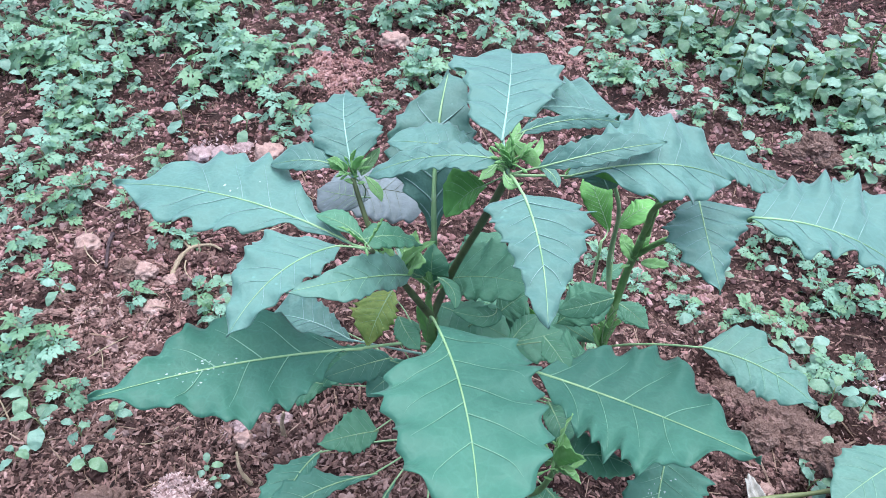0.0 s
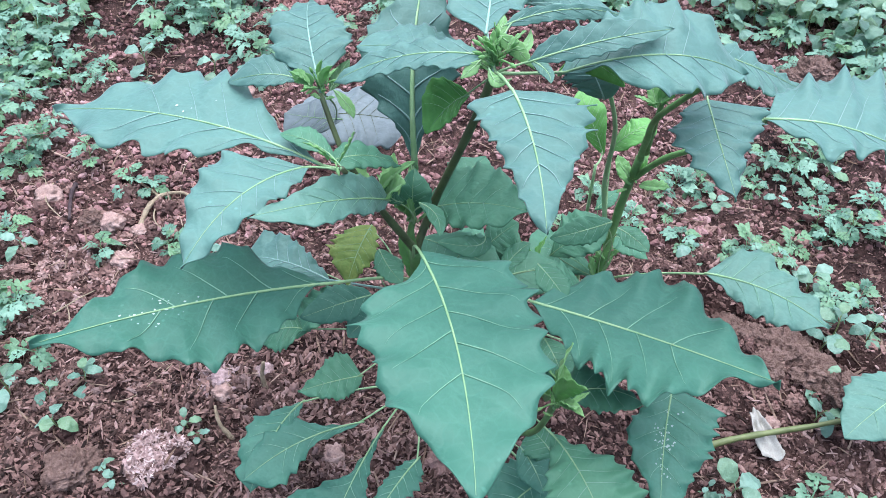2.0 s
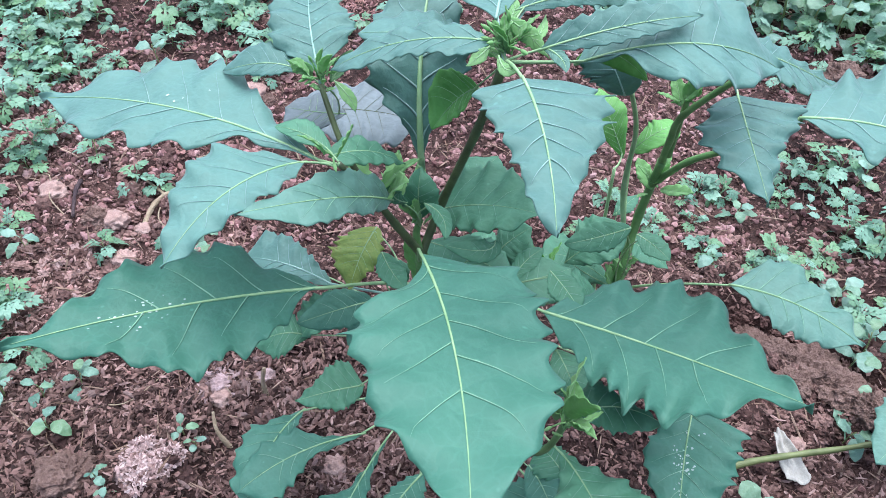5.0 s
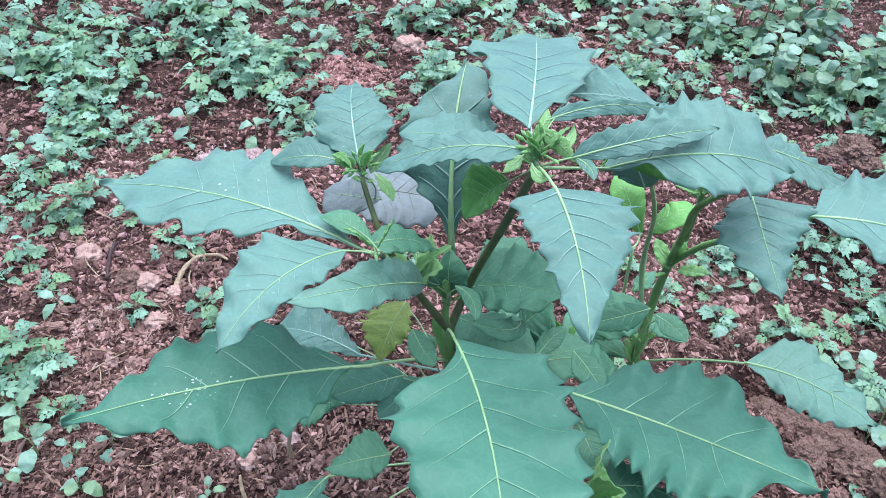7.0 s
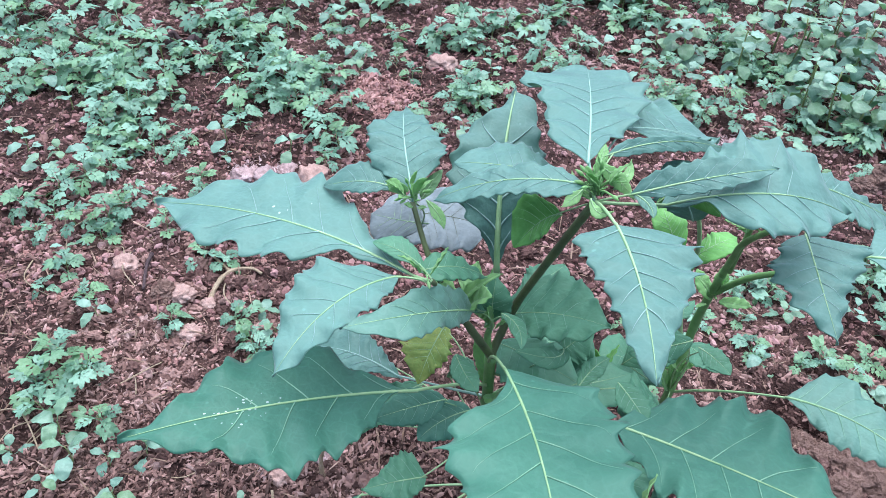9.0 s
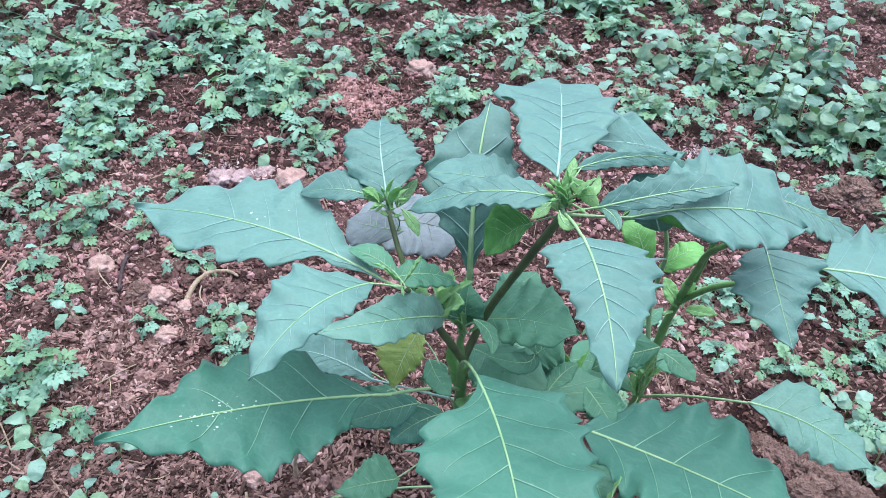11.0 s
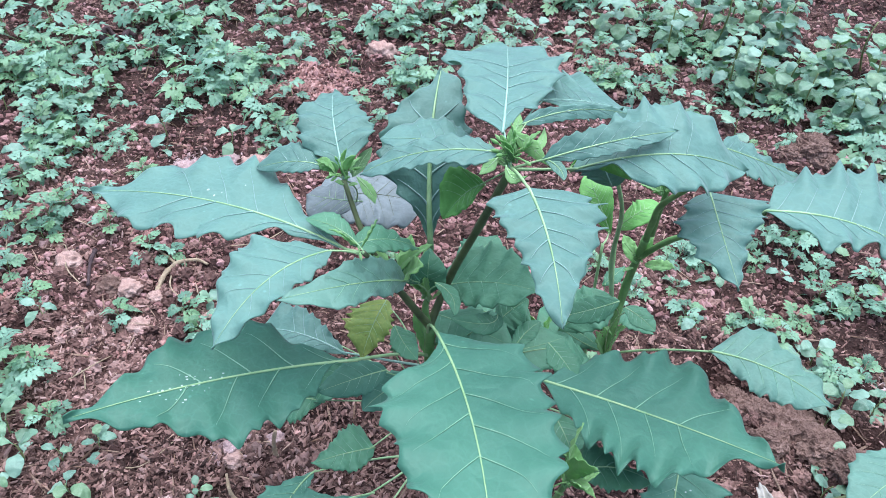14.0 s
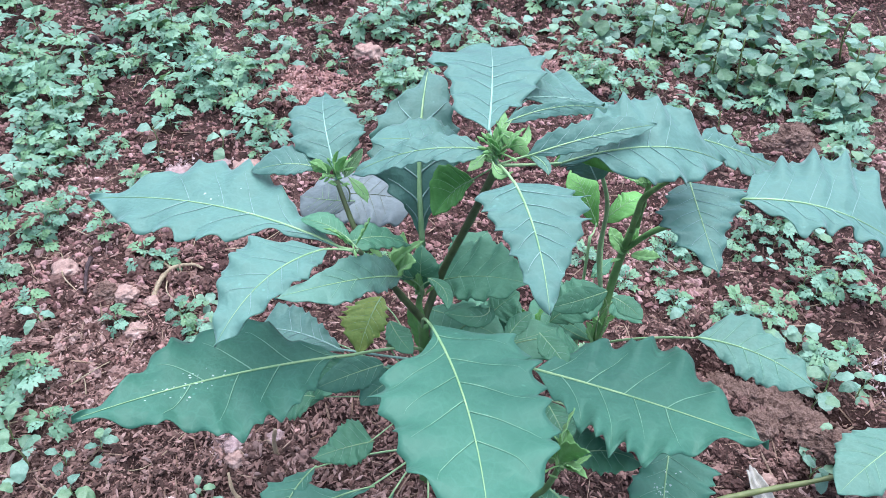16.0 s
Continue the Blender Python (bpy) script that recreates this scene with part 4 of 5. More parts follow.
leaf(second, (0.179, 0.357, 0.223), (0.162, 0.353, 0.219), (0.143, 0.349, 0.216), (0.003, -0.006, -0.005), (0.197, 0.410, 0.115), seed=517, rib_r=0.0007, bite=0.09, veins=4, rows=44, rise=0.6, taper=0.8, mat=LEAF_INNER_LIT)
leaf(second, (0.182, 0.354, 0.221), (0.190, 0.346, 0.221), (0.197, 0.336, 0.220), (0.005, 0.004, 0.002), (0.197, 0.410, 0.115), seed=518, rib_r=0.0007, bite=0.09, veins=4, rows=44, rise=0.6, taper=0.8, mat=LEAF_INNER_LIT)
leaf(main, (0.104, 0.337, 0.229), (0.098, 0.333, 0.225), (0.077, 0.335, 0.226), (0.001, -0.005, -0.004), (0.067, 0.355, 0.150), seed=519, rib_r=0.0007, bite=0.09, veins=4, rows=44, rise=0.6, taper=0.8, mat=LEAF_INNER_LIT)
leaf(main, (0.056, 0.327, 0.180), (0.040, 0.319, 0.178), (0.027, 0.307, 0.174), (0.006, -0.007, -0.006), (0.066, 0.356, 0.100), seed=520, rib_r=0.0007, bite=0.09, veins=4, rows=44, rise=0.6, taper=0.8, mat=LEAF)
leaf(main, (0.145, 0.303, 0.141), (0.155, 0.310, 0.143), (0.164, 0.317, 0.145), (-0.005, 0.007, -0.000), None, seed=521, rib_r=0.0007, bite=0.09, veins=4, rows=44, rise=0.6, taper=0.8, mat=LEAF_INNER_LIT)
leaf(main, (0.131, 0.275, 0.110), (0.139, 0.262, 0.107), (0.144, 0.247, 0.104), (0.010, 0.005, -0.001), (0.066, 0.360, 0.050), seed=522, rib_r=0.0007, bite=0.09, veins=4, rows=44, rise=0.6, taper=0.8, mat=LEAF)
leaf(second, (0.448, 0.367, 0.060), (0.402, 0.339, 0.065), (0.366, 0.314, 0.060), (0.014, -0.021, 0.000), None, seed=212, uneven=-0.02, rib_r=0.0010, bite=0.11, mat=LEAF_HALF_LIT, rise=0.65)


def buds(parent, centre, r, count, seed, young=5, big=1.0, mat=BUD):
    """A cluster of small green buds on short stalks, with young leaves between them."""
    rnd = random.Random(seed)
    o = Vector(parent.location)
    c = Vector(centre) - o
    for i in range(count):
        d = Vector((rnd.uniform(-1, 1), rnd.uniform(-1, 1), rnd.uniform(0.1, 1.1))).normalized()
        p = c + d * r * rnd.uniform(0.5, 1.0)
        bm = bmesh.new()
        tube(bm, [c, c.lerp(p, 0.5) + Vector((0, 0, 0.001)), p], [0.0005, 0.0004, 0.0004], 5)
        q = p + (d + Vector((0, 0, -0.3))).normalized() * 0.0042
        tube(bm, [p, p.lerp(q, 0.25), p.lerp(q, 0.6), q], [0.0004, 0.0008, 0.0008, 0.0002], 6)
        part("bud", bm, BUD, parent, "small bright green bud")
    for i in range(young):
        a = math.tau * i / young + rnd.uniform(-0.5, 0.5)
        d = Vector((math.cos(a), math.sin(a), rnd.uniform(0.3, 3.2))).normalized()
        b = Vector(centre) + d * 0.002 + Vector((rnd.uniform(-1, 1), rnd.uniform(-1, 1), rnd.uniform(-1.5, 1))) * 0.004
        size = rnd.uniform(0.007, 0.019) * big
        side = d.cross(Vector((rnd.uniform(-0.5, 0.5), rnd.uniform(-0.5, 0.5), 1))).normalized() * size * rnd.uniform(0.13, 0.24)
        bend = Vector((math.cos(a), math.sin(a), 0)) * size * rnd.uniform(-0.1, 0.35)
        leaf(parent, b, b + d * size * 0.55, b + d * size + bend, side, None, mat, MIDRIB, 0.0005, seed=seed + i, veins=3,
             rows=24, bite=0.10, fold=0.4, wave=0.12, label="young bright green leaf")


buds(main, (0.097, 0.296, 0.366), 0.013, 11, 1, 16, 0.66)
buds(main, (0.018, 0.348, 0.316), 0.011, 8, 2, 15, 0.62)
buds(main, (0.030, 0.300, 0.310), 0.006, 3, 3, 2)
buds(main, (0.064, 0.352, 0.228), 0.007, 2, 4, 5, 1.5)
buds(main, (0.132, 0.227, 0.232), 0.009, 5, 5, 11, 1.5)
buds(second, (0.199, 0.412, 0.13), 0.007, 2, 6, 4)
buds(second, (0.192, 0.365, 0.30), 0.008, 3, 7, 4)
buds(second, (0.150, 0.405, 0.13), 0.010, 3, 8, 6, 1.6, LEAF_LIME)
buds(second, (0.206, 0.414, 0.205), 0.008, 2, 9, 6, 1.4)
buds(second, (0.197, 0.414, 0.115), 0.008, 1, 10, 5, 1.8)
buds(main, (0.046, 0.328, 0.260), 0.008, 1, 11, 5, 1.8)
buds(main, (0.066, 0.356, 0.17), 0.008, 1, 12, 4, 1.8)

# ---- weeds ----


def weed(kind, seed, at):
    """One low plant at its place: a stem with leaves of its kind all round."""
    rnd = random.Random(seed)
    top = new({"lobed": "lobed_weed", "ovate": "ovate_weed", "tall": "tall_weed", "sprout": "seedling"}[kind])
    top.empty_display_size = 0.01
    top.matrix_basis = at
    height = {"lobed": rnd.uniform(0.03, 0.05), "ovate": rnd.uniform(0.022, 0.04), "tall": rnd.uniform(0.085, 0.12), "sprout": 0.012}[kind]
    lean = Vector((rnd.uniform(-0.2, 0.2), rnd.uniform(-0.2, 0.2), 1)) * height
    bend = lean * 0.5 + Vector((rnd.uniform(-0.1, 0.1), rnd.uniform(-0.1, 0.1), 0)) * height
    axis = curve3((0, 0, -0.008), bend, lean, 8)
    bm = bmesh.new()
    r0 = {"lobed": 0.0014, "ovate": 0.0013, "tall": 0.0022, "sprout": 0.0007}[kind]
    tube(bm, axis, [r0 * (1 - 0.06 * k) for k in range(9)], 6)
    part("stem", bm, WEED_STEM, top)
    count = {"lobed": rnd.randint(6, 8), "ovate": rnd.randint(4, 5), "tall": rnd.randint(10, 13), "sprout": 4}[kind]
    turn = rnd.uniform(0, 6.28)
    for i in range(count):
        f = (i + 0.6) / count
        turn += 2.4 if kind == "lobed" else (math.pi if i % 2 else math.pi / 2 + rnd.uniform(-0.3, 0.3))
        start = axis[min(8, int(2 + f * 6.4))]
        if kind == "lobed":
            size, tilt = rnd.uniform(0.050, 0.072) * (1 - 0.40 * f), -0.1 + 0.9 * f + rnd.uniform(-0.3, 0.35)
            shape = dict(fold=rnd.uniform(0.1, 0.35), droop=rnd.uniform(0.1, 0.4))
            wide, rows, cols = size * rnd.uniform(0.26, 0.34), 34, 2
        else:
            size = {"ovate": rnd.uniform(0.034, 0.050), "tall": rnd.uniform(0.038, 0.055), "sprout": rnd.uniform(0.010, 0.015)}[kind] * (1 - 0.35 * f)
            tilt = (0.0 + 0.35 * f if kind == "tall" else 0.1 + 0.7 * f) + rnd.uniform(-0.2, 0.2)
            shape = dict(teeth=7, bite=0.03, rise=0.62, taper=0.6, sweep=0.02, fold=0.3, droop=0.3, wave=0.1, neck=0.2)
            wide, rows, cols = size * (rnd.uniform(0.32, 0.40) if kind == "tall" else rnd.uniform(0.25, 0.31)), 16, 2
        drop = rnd.uniform(0.1, 0.6)
        out = Vector((math.cos(turn), math.sin(turn), 0))
        go = out * math.cos(tilt) + Vector((0, 0, math.sin(tilt)))
        mid = start + go * size * 0.52 + Vector((0, 0, size * 0.04))
        tip = start + (out * math.cos(tilt - drop) + Vector((0, 0, math.sin(tilt - drop)))) * size
        side = out.cross(Vector((0, 0, 1))) * wide + Vector((0, 0, rnd.uniform(-0.3, 0.3) * wide))
        blade = Blade(start, mid, tip, side, seed=seed * 40 + i, **shape)
        bm = bmesh.new()
        if kind == "lobed":
            blade.lobes(bm, seed * 40 + i)
        else:
            blade.mesh(bm, rows, cols)
        part("leaf", bm, WEED if kind == "lobed" else WEED_OVATE, top)
    return top


def place(x, y, size, turn, tilt=0.0):
    return pose(x, y, ground_z(x, y), tilt, 0, turn) @ Matrix.Diagonal((size, size, size, 1))


PLOTS = {"lobed": [], "ovate": [], "tall": [], "sprout": []}
PLOTS["lobed"] += [(0.29, 1.29, 0.68), (0.35, 1.28, 0.68), (0.16, 1.27, 0.66), (0.26, 1.27, 0.73), (0.30, 1.27, 0.60), (0.14, 1.25, 0.65), (0.41, 1.25, 0.61), (0.03, 1.22, 0.76), (0.07, 1.22, 0.70), (0.12, 1.22, 0.76), (0.40, 1.21, 0.59), (0.00, 1.20, 0.81), (0.05, 1.20, 0.75), (0.43, 1.20, 0.59), (-0.19, 1.19, 0.63), (0.10, 1.18, 0.68), (0.18, 1.17, 0.68), (0.41, 1.17, 0.64), (-0.40, 1.16, 0.78), (-0.27, 1.16, 0.63), (-0.03, 1.16, 0.67), (-0.38, 1.15, 0.77), (-0.33, 1.15, 0.76), (-0.10, 1.15, 0.49), (-0.00, 1.15, 0.60), (0.02, 1.15, 0.48), (-0.04, 1.14, 0.66), (0.43, 1.14, 0.57), (-0.66, 1.13, 0.83), (0.07, 1.13, 0.48)]
PLOTS["lobed"] += [(0.13, 1.13, 0.66), (0.47, 1.13, 0.56), (-0.52, 1.12, 0.79), (-0.40, 1.12, 0.50), (-0.29, 1.12, 0.74), (-0.20, 1.12, 0.60), (0.04, 1.12, 0.35), (0.17, 1.12, 0.53), (0.31, 1.12, 0.54), (0.44, 1.12, 0.56), (-0.68, 1.11, 0.83), (-0.34, 1.11, 0.87), (-0.58, 1.10, 0.93), (-0.14, 1.09, 0.53), (0.41, 1.09, 0.66), (0.47, 1.09, 0.61), (-0.29, 1.08, 0.72), (-0.09, 1.08, 0.52), (0.14, 1.08, 0.52), (-0.47, 1.07, 0.63), (-0.44, 1.07, 0.74), (-0.32, 1.07, 0.72), (-0.20, 1.07, 0.47), (0.02, 1.06, 0.45), (-0.62, 1.05, 0.65), (-0.59, 1.05, 0.77), (-0.50, 1.05, 0.75), (0.28, 1.05, 0.51), (0.45, 1.05, 0.54), (-0.64, 1.04, 0.78)]
PLOTS["lobed"] += [(-0.52, 1.04, 0.62), (-0.06, 1.04, 0.50), (0.33, 1.04, 0.41), (-0.42, 1.03, 0.72), (-0.34, 1.03, 0.70), (-0.25, 1.03, 0.69), (0.30, 1.03, 0.62), (0.38, 1.03, 0.63), (0.49, 1.03, 0.53), (0.53, 1.03, 0.54), (0.60, 1.03, 0.56), (-0.46, 1.02, 0.60), (-0.36, 1.02, 0.70), (-0.39, 1.02, 0.47), (-0.23, 1.02, 0.79), (-0.56, 1.01, 0.75), (-0.20, 1.01, 0.67), (-0.16, 1.01, 0.55), (0.01, 1.01, 0.65), (0.05, 1.01, 0.49), (0.32, 1.01, 0.61), (0.50, 1.01, 0.53), (-0.60, 1.00, 0.63), (-0.48, 1.00, 0.72), (-0.29, 1.00, 0.68), (0.07, 1.00, 0.48), (0.28, 1.00, 0.55), (0.62, 1.00, 0.68), (0.65, 1.00, 0.56), (-0.62, 0.99, 0.63)]
PLOTS["lobed"] += [(-0.23, 0.99, 0.77), (-0.18, 0.99, 0.65), (0.47, 0.99, 0.51), (-0.39, 0.98, 0.69), (0.02, 0.98, 0.63), (0.34, 0.98, 0.50), (0.56, 0.98, 0.53), (-0.51, 0.97, 0.71), (-0.48, 0.97, 0.71), (-0.26, 0.97, 0.65), (0.53, 0.97, 0.63), (-0.54, 0.96, 0.72), (-0.45, 0.96, 0.69), (-0.21, 0.96, 0.64), (0.04, 0.96, 0.57), (0.00, 0.96, 0.52), (0.38, 0.96, 0.60), (0.63, 0.95, 0.66), (-0.50, 0.94, 0.58), (-0.59, 0.94, 0.72), (-0.38, 0.94, 0.56), (-0.24, 0.94, 0.53), (-0.19, 0.94, 0.68), (-0.13, 0.94, 0.52), (0.54, 0.94, 0.62), (-0.41, 0.93, 0.67), (-0.28, 0.93, 0.75), (-0.22, 0.93, 0.52), (-0.04, 0.93, 0.35), (0.43, 0.93, 0.60)]
PLOTS["lobed"] += [(0.52, 0.93, 0.67), (-0.45, 0.92, 0.79), (0.40, 0.92, 0.48), (0.60, 0.92, 0.64), (-0.17, 0.91, 0.61), (-0.58, 0.90, 0.47), (-0.42, 0.90, 0.66), (-0.01, 0.90, 0.36), (-0.27, 0.89, 0.57), (0.58, 0.89, 0.51), (0.62, 0.89, 0.64), (0.65, 0.88, 0.52), (-0.43, 0.87, 0.65), (-0.15, 0.87, 0.64), (0.52, 0.87, 0.38), (-0.40, 0.86, 0.63), (-0.43, 0.85, 0.64), (-0.13, 0.85, 0.58), (0.47, 0.85, 0.37), (0.61, 0.85, 0.62), (-0.38, 0.84, 0.62), (-0.35, 0.84, 0.51), (-0.32, 0.84, 0.38), (-0.42, 0.82, 0.62), (-0.39, 0.81, 0.61), (-0.35, 0.81, 0.50), (-0.14, 0.81, 0.35), (0.58, 0.81, 0.48), (-0.32, 0.80, 0.39), (0.56, 0.78, 0.38)]
PLOTS["lobed"] += [(-0.28, 0.76, 0.35), (-0.38, 0.75, 0.58), (-0.27, 0.74, 0.35), (-0.40, 0.73, 0.58), (-0.31, 0.73, 0.35), (-0.34, 0.72, 0.35), (-0.42, 0.71, 0.58), (-0.34, 0.69, 0.45), (-0.45, 0.68, 0.52), (-0.42, 0.68, 0.51), (-0.35, 0.67, 0.49), (-0.38, 0.66, 0.50), (-0.28, 0.66, 0.47), (-0.42, 0.65, 0.35), (-0.35, 0.65, 0.40), (0.47, 0.63, 0.41), (-0.23, 0.62, 0.45), (-0.21, 0.62, 0.35), (0.52, 0.61, 0.46), (-0.36, 0.59, 0.51), (0.46, 0.59, 0.48), (0.27, 0.59, 0.36), (0.49, 0.58, 0.53), (-0.37, 0.56, 0.35), (0.32, 0.56, 0.44), (0.42, 0.56, 0.41), (0.52, 0.56, 0.39), (-0.32, 0.55, 0.40), (0.38, 0.55, 0.44), (-0.17, 0.54, 0.45)]
PLOTS["lobed"] += [(0.36, 0.54, 0.35), (-0.23, 0.53, 0.35), (0.40, 0.53, 0.35), (-0.15, 0.52, 0.35), (-0.14, 0.50, 0.35), (0.46, 0.49, 0.35), (-0.31, 0.47, 0.56), (0.42, 0.47, 0.39), (-0.28, 0.46, 0.55), (-0.32, 0.44, 0.48), (-0.30, 0.42, 0.47), (-0.25, 0.42, 0.46)]
PLOTS["lobed"] += [(0.24, 0.63, 0.34), (0.25, 0.57, 0.30), (0.20, 0.58, 0.34), (0.21, 0.49, 0.30), (0.13, 0.61, 0.30), (0.31, 0.63, 0.30), (0.02, 0.63, 0.30)]
PLOTS["ovate"] += [(0.34, 1.22, 0.64), (-0.15, 1.21, 0.79), (-0.21, 1.20, 0.95), (0.31, 1.20, 0.71), (0.27, 1.16, 0.76), (0.36, 1.16, 0.77), (0.21, 1.15, 0.97), (-0.09, 1.11, 0.52), (0.22, 1.11, 0.66), (0.34, 1.11, 0.67), (-0.16, 1.10, 0.58), (0.27, 1.10, 0.73), (0.35, 1.08, 0.80), (0.05, 1.07, 0.59), (-0.14, 1.05, 0.77), (0.48, 0.95, 0.69), (-0.55, 0.94, 0.88), (-0.35, 0.92, 0.53), (-0.39, 0.91, 0.67), (-0.50, 0.90, 0.83), (0.46, 0.90, 0.79), (0.02, 0.89, 0.60), (-0.27, 0.84, 0.73), (-0.54, 0.83, 0.54), (-0.19, 0.83, 0.71), (0.60, 0.81, 0.87), (0.62, 0.81, 0.68), (-0.51, 0.80, 0.72), (-0.26, 0.80, 0.35), (-0.46, 0.79, 0.46)]
PLOTS["ovate"] += [(-0.37, 0.79, 0.61), (-0.41, 0.78, 0.80), (-0.47, 0.76, 0.63), (-0.44, 0.74, 0.41), (0.43, 0.62, 0.43), (-0.37, 0.61, 0.48), (-0.15, 0.56, 0.46), (0.32, 0.54, 0.63), (-0.30, 0.53, 0.53), (-0.13, 0.53, 0.49), (0.43, 0.51, 0.84), (0.40, 0.50, 0.53), (0.47, 0.46, 0.49), (0.42, 0.44, 0.66), (0.45, 0.44, 0.57), (-0.28, 0.40, 0.74), (-0.20, 0.39, 0.49), (0.40, 0.39, 0.63), (-0.26, 0.38, 0.59), (-0.23, 0.38, 0.42), (-0.31, 0.38, 0.44), (-0.27, 0.35, 0.46), (-0.21, 0.35, 0.52)]
PLOTS["lobed"] += [(0.33, 0.65, 0.48), (0.35, 0.64, 0.47), (0.46, 0.69, 0.61), (0.48, 0.68, 0.52), (0.43, 0.67, 0.42), (0.45, 0.65, 0.46), (0.46, 0.57, 0.39), (0.32, 0.60, 0.30), (0.41, 0.64, 0.36)]
PLOTS["ovate"] += [(0.36, 0.61, 0.48), (0.50, 0.67, 0.64)]
PLOTS["ovate"] += [(0.30, 0.30, 0.75), (0.41, 0.43, 0.70), (0.38, 0.36, 0.55)]
PLOTS["lobed"] += [(0.35, 0.29, 0.55), (0.43, 0.48, 0.55)]
PLOTS["tall"] += [(0.57, 1.21, 0.89), (0.63, 1.21, 0.91), (0.48, 1.19, 0.86), (0.45, 1.17, 0.84), (0.35, 1.17, 0.82), (0.51, 1.16, 0.85), (0.58, 1.16, 0.86), (0.48, 1.13, 0.83), (0.59, 1.11, 0.84), (0.41, 1.10, 0.79), (0.56, 1.09, 0.82), (0.50, 1.08, 0.80), (0.66, 1.08, 0.86), (0.70, 1.08, 0.87), (0.61, 1.02, 0.81), (0.69, 1.02, 0.84), (0.48, 1.01, 0.76), (0.55, 1.01, 0.77), (0.62, 1.00, 0.81), (0.51, 0.98, 0.75), (0.64, 0.98, 0.80), (0.68, 0.97, 0.81), (0.53, 0.96, 0.74), (0.56, 0.94, 0.75), (0.64, 0.92, 0.77), (0.62, 0.92, 0.76)]
PLOTS["sprout"] += [(-0.17, 0.43, 1.00), (0.31, 0.42, 1.00), (-0.11, 0.35, 1.00), (-0.10, 0.34, 1.00), (-0.16, 0.31, 1.00), (-0.15, 0.30, 1.00), (0.28, 0.30, 1.00), (0.29, 0.29, 1.00), (-0.10, 0.28, 1.00)]
TAGS = {"lobed": ("small green mugwort-like weed with deeply lobed leaves", "weed", "lobed weeds on the soil"),
        "ovate": ("low weed with smooth ovate grey-green leaves", "weed", "ovate weeds on the soil"),
        "tall": ("taller bushy weed with broad ovate leaves", "weed", "tall weeds at the plot's edge"),
        "sprout": ("tiny green seedling with a few round leaves", "seedling", "seedlings on the soil")}
# the ground beyond what the plots name, filled at the same density
rnd = random.Random(11)
while len(PLOTS["lobed"]) < 330:
    x, y = (rnd.uniform(-0.9, 1.1), rnd.uniform(1.2, 1.6)) if rnd.random() < 0.5 else (rnd.uniform(-1.1, 1.3), rnd.uniform(0.2, 1.4))
    if abs(x - 0.04) < 0.20 + 0.50 * y and y < 1.27 + 0.13 * x:
        continue
    if x > 0.45 and y > 0.95 and rnd.random() < 0.6:
        PLOTS["tall"].append((x, y, rnd.uniform(0.8, 1.1)))
    elif rnd.random() < 0.25:
        PLOTS["ovate"].append((x, y, rnd.uniform(0.7, 1.1)))
    else:
        PLOTS["lobed"].append((x, y, rnd.uniform(0.7, 1.1)))
for kind, plots in PLOTS.items():
    masters = []
    for i, (x, y, size) in enumerate(plots):
        m = place(x, y, size * rnd.uniform(0.85, 1.05), rnd.uniform(0, 360), rnd.uniform(-10, 10))
        if i < 7:
            masters.append(tagged(weed(kind, i + 100 * len(kind), place(x, y, 1.0, 0)), *TAGS[kind]))
            masters[-1].matrix_basis = m
        else:
            source = masters[i % len(masters)]
            ob = copy_thing(source, Matrix())
            ob.matrix_basis = m

# ---- loose things on the soil ----


def lump(bm, at, size, rnd, flat=0.7, detail=1, rough=1.0):
    """An uneven lump of earth or stone."""
    made = bmesh.ops.create_icosphere(bm, subdivisions=detail, radius=size)["verts"]
    turn = Euler((rnd.uniform(0, 6), rnd.uniform(0, 6), rnd.uniform(0, 6))).to_matrix()
    off = rnd.uniform(0, 50)
    for v in made:
        d = v.co.normalized()
        k = 0.42 * noise.noise(d * 1.7 + Vector((off, 0, 0))) + 0.28 * noise.noise(d * 4.0 + Vector((0, off, 0)))
        k = 1 + rough * (k + 0.20 * noise.noise(d * 9 + Vector((0, 0, off))) + 0.13 * noise.noise(d * 18 + Vector((off, off, 0))) + 0.07 * noise.noise(d * 40 + Vector((0, off, off))))
        p = turn @ (v.co * k)
        v.co = Vector((p.x, p.y, p.z * flat)) + Vector(at)


def stone(x, y, size, mat, label, seed, flat=0.65, name="stone"):
    bm = bmesh.new()
    lump(bm, (0, 0, 0), size, random.Random(seed), flat, 5 if name == "soil_clod" else 4, 0.8 if name == "stone" else 0.72)
    ob = part(name, bm, mat)
    if name == "soil_clod":
        ob.data.shade_flat()
    ob.location = (x, y, ground_z(x, y) + size * flat * 0.35)
    return tagged(ob, label, "stone" if name == "stone" else "clod", "stones on the soil" if name == "stone" else "clods at the gully")


PINK, GREY = "pinkish weathered stone half sunk in the soil", "lavender grey crumbling stone on the soil"
for i, (x, y, r) in enumerate([(-0.150, 0.784, 0.018), (-0.304, 0.603, 0.013), (-0.234, 0.572, 0.011), (-0.207, 0.566, 0.008), (-0.210, 0.522, 0.010),
                               (0.346, 0.361, 0.009), (-0.090, 0.381, 0.008), (0.004, 0.327, 0.009), (-0.150, 0.535, 0.008), (-0.02, 1.09, 0.02)]):
    stone(x, y, r, STONE, PINK, 30 + i)
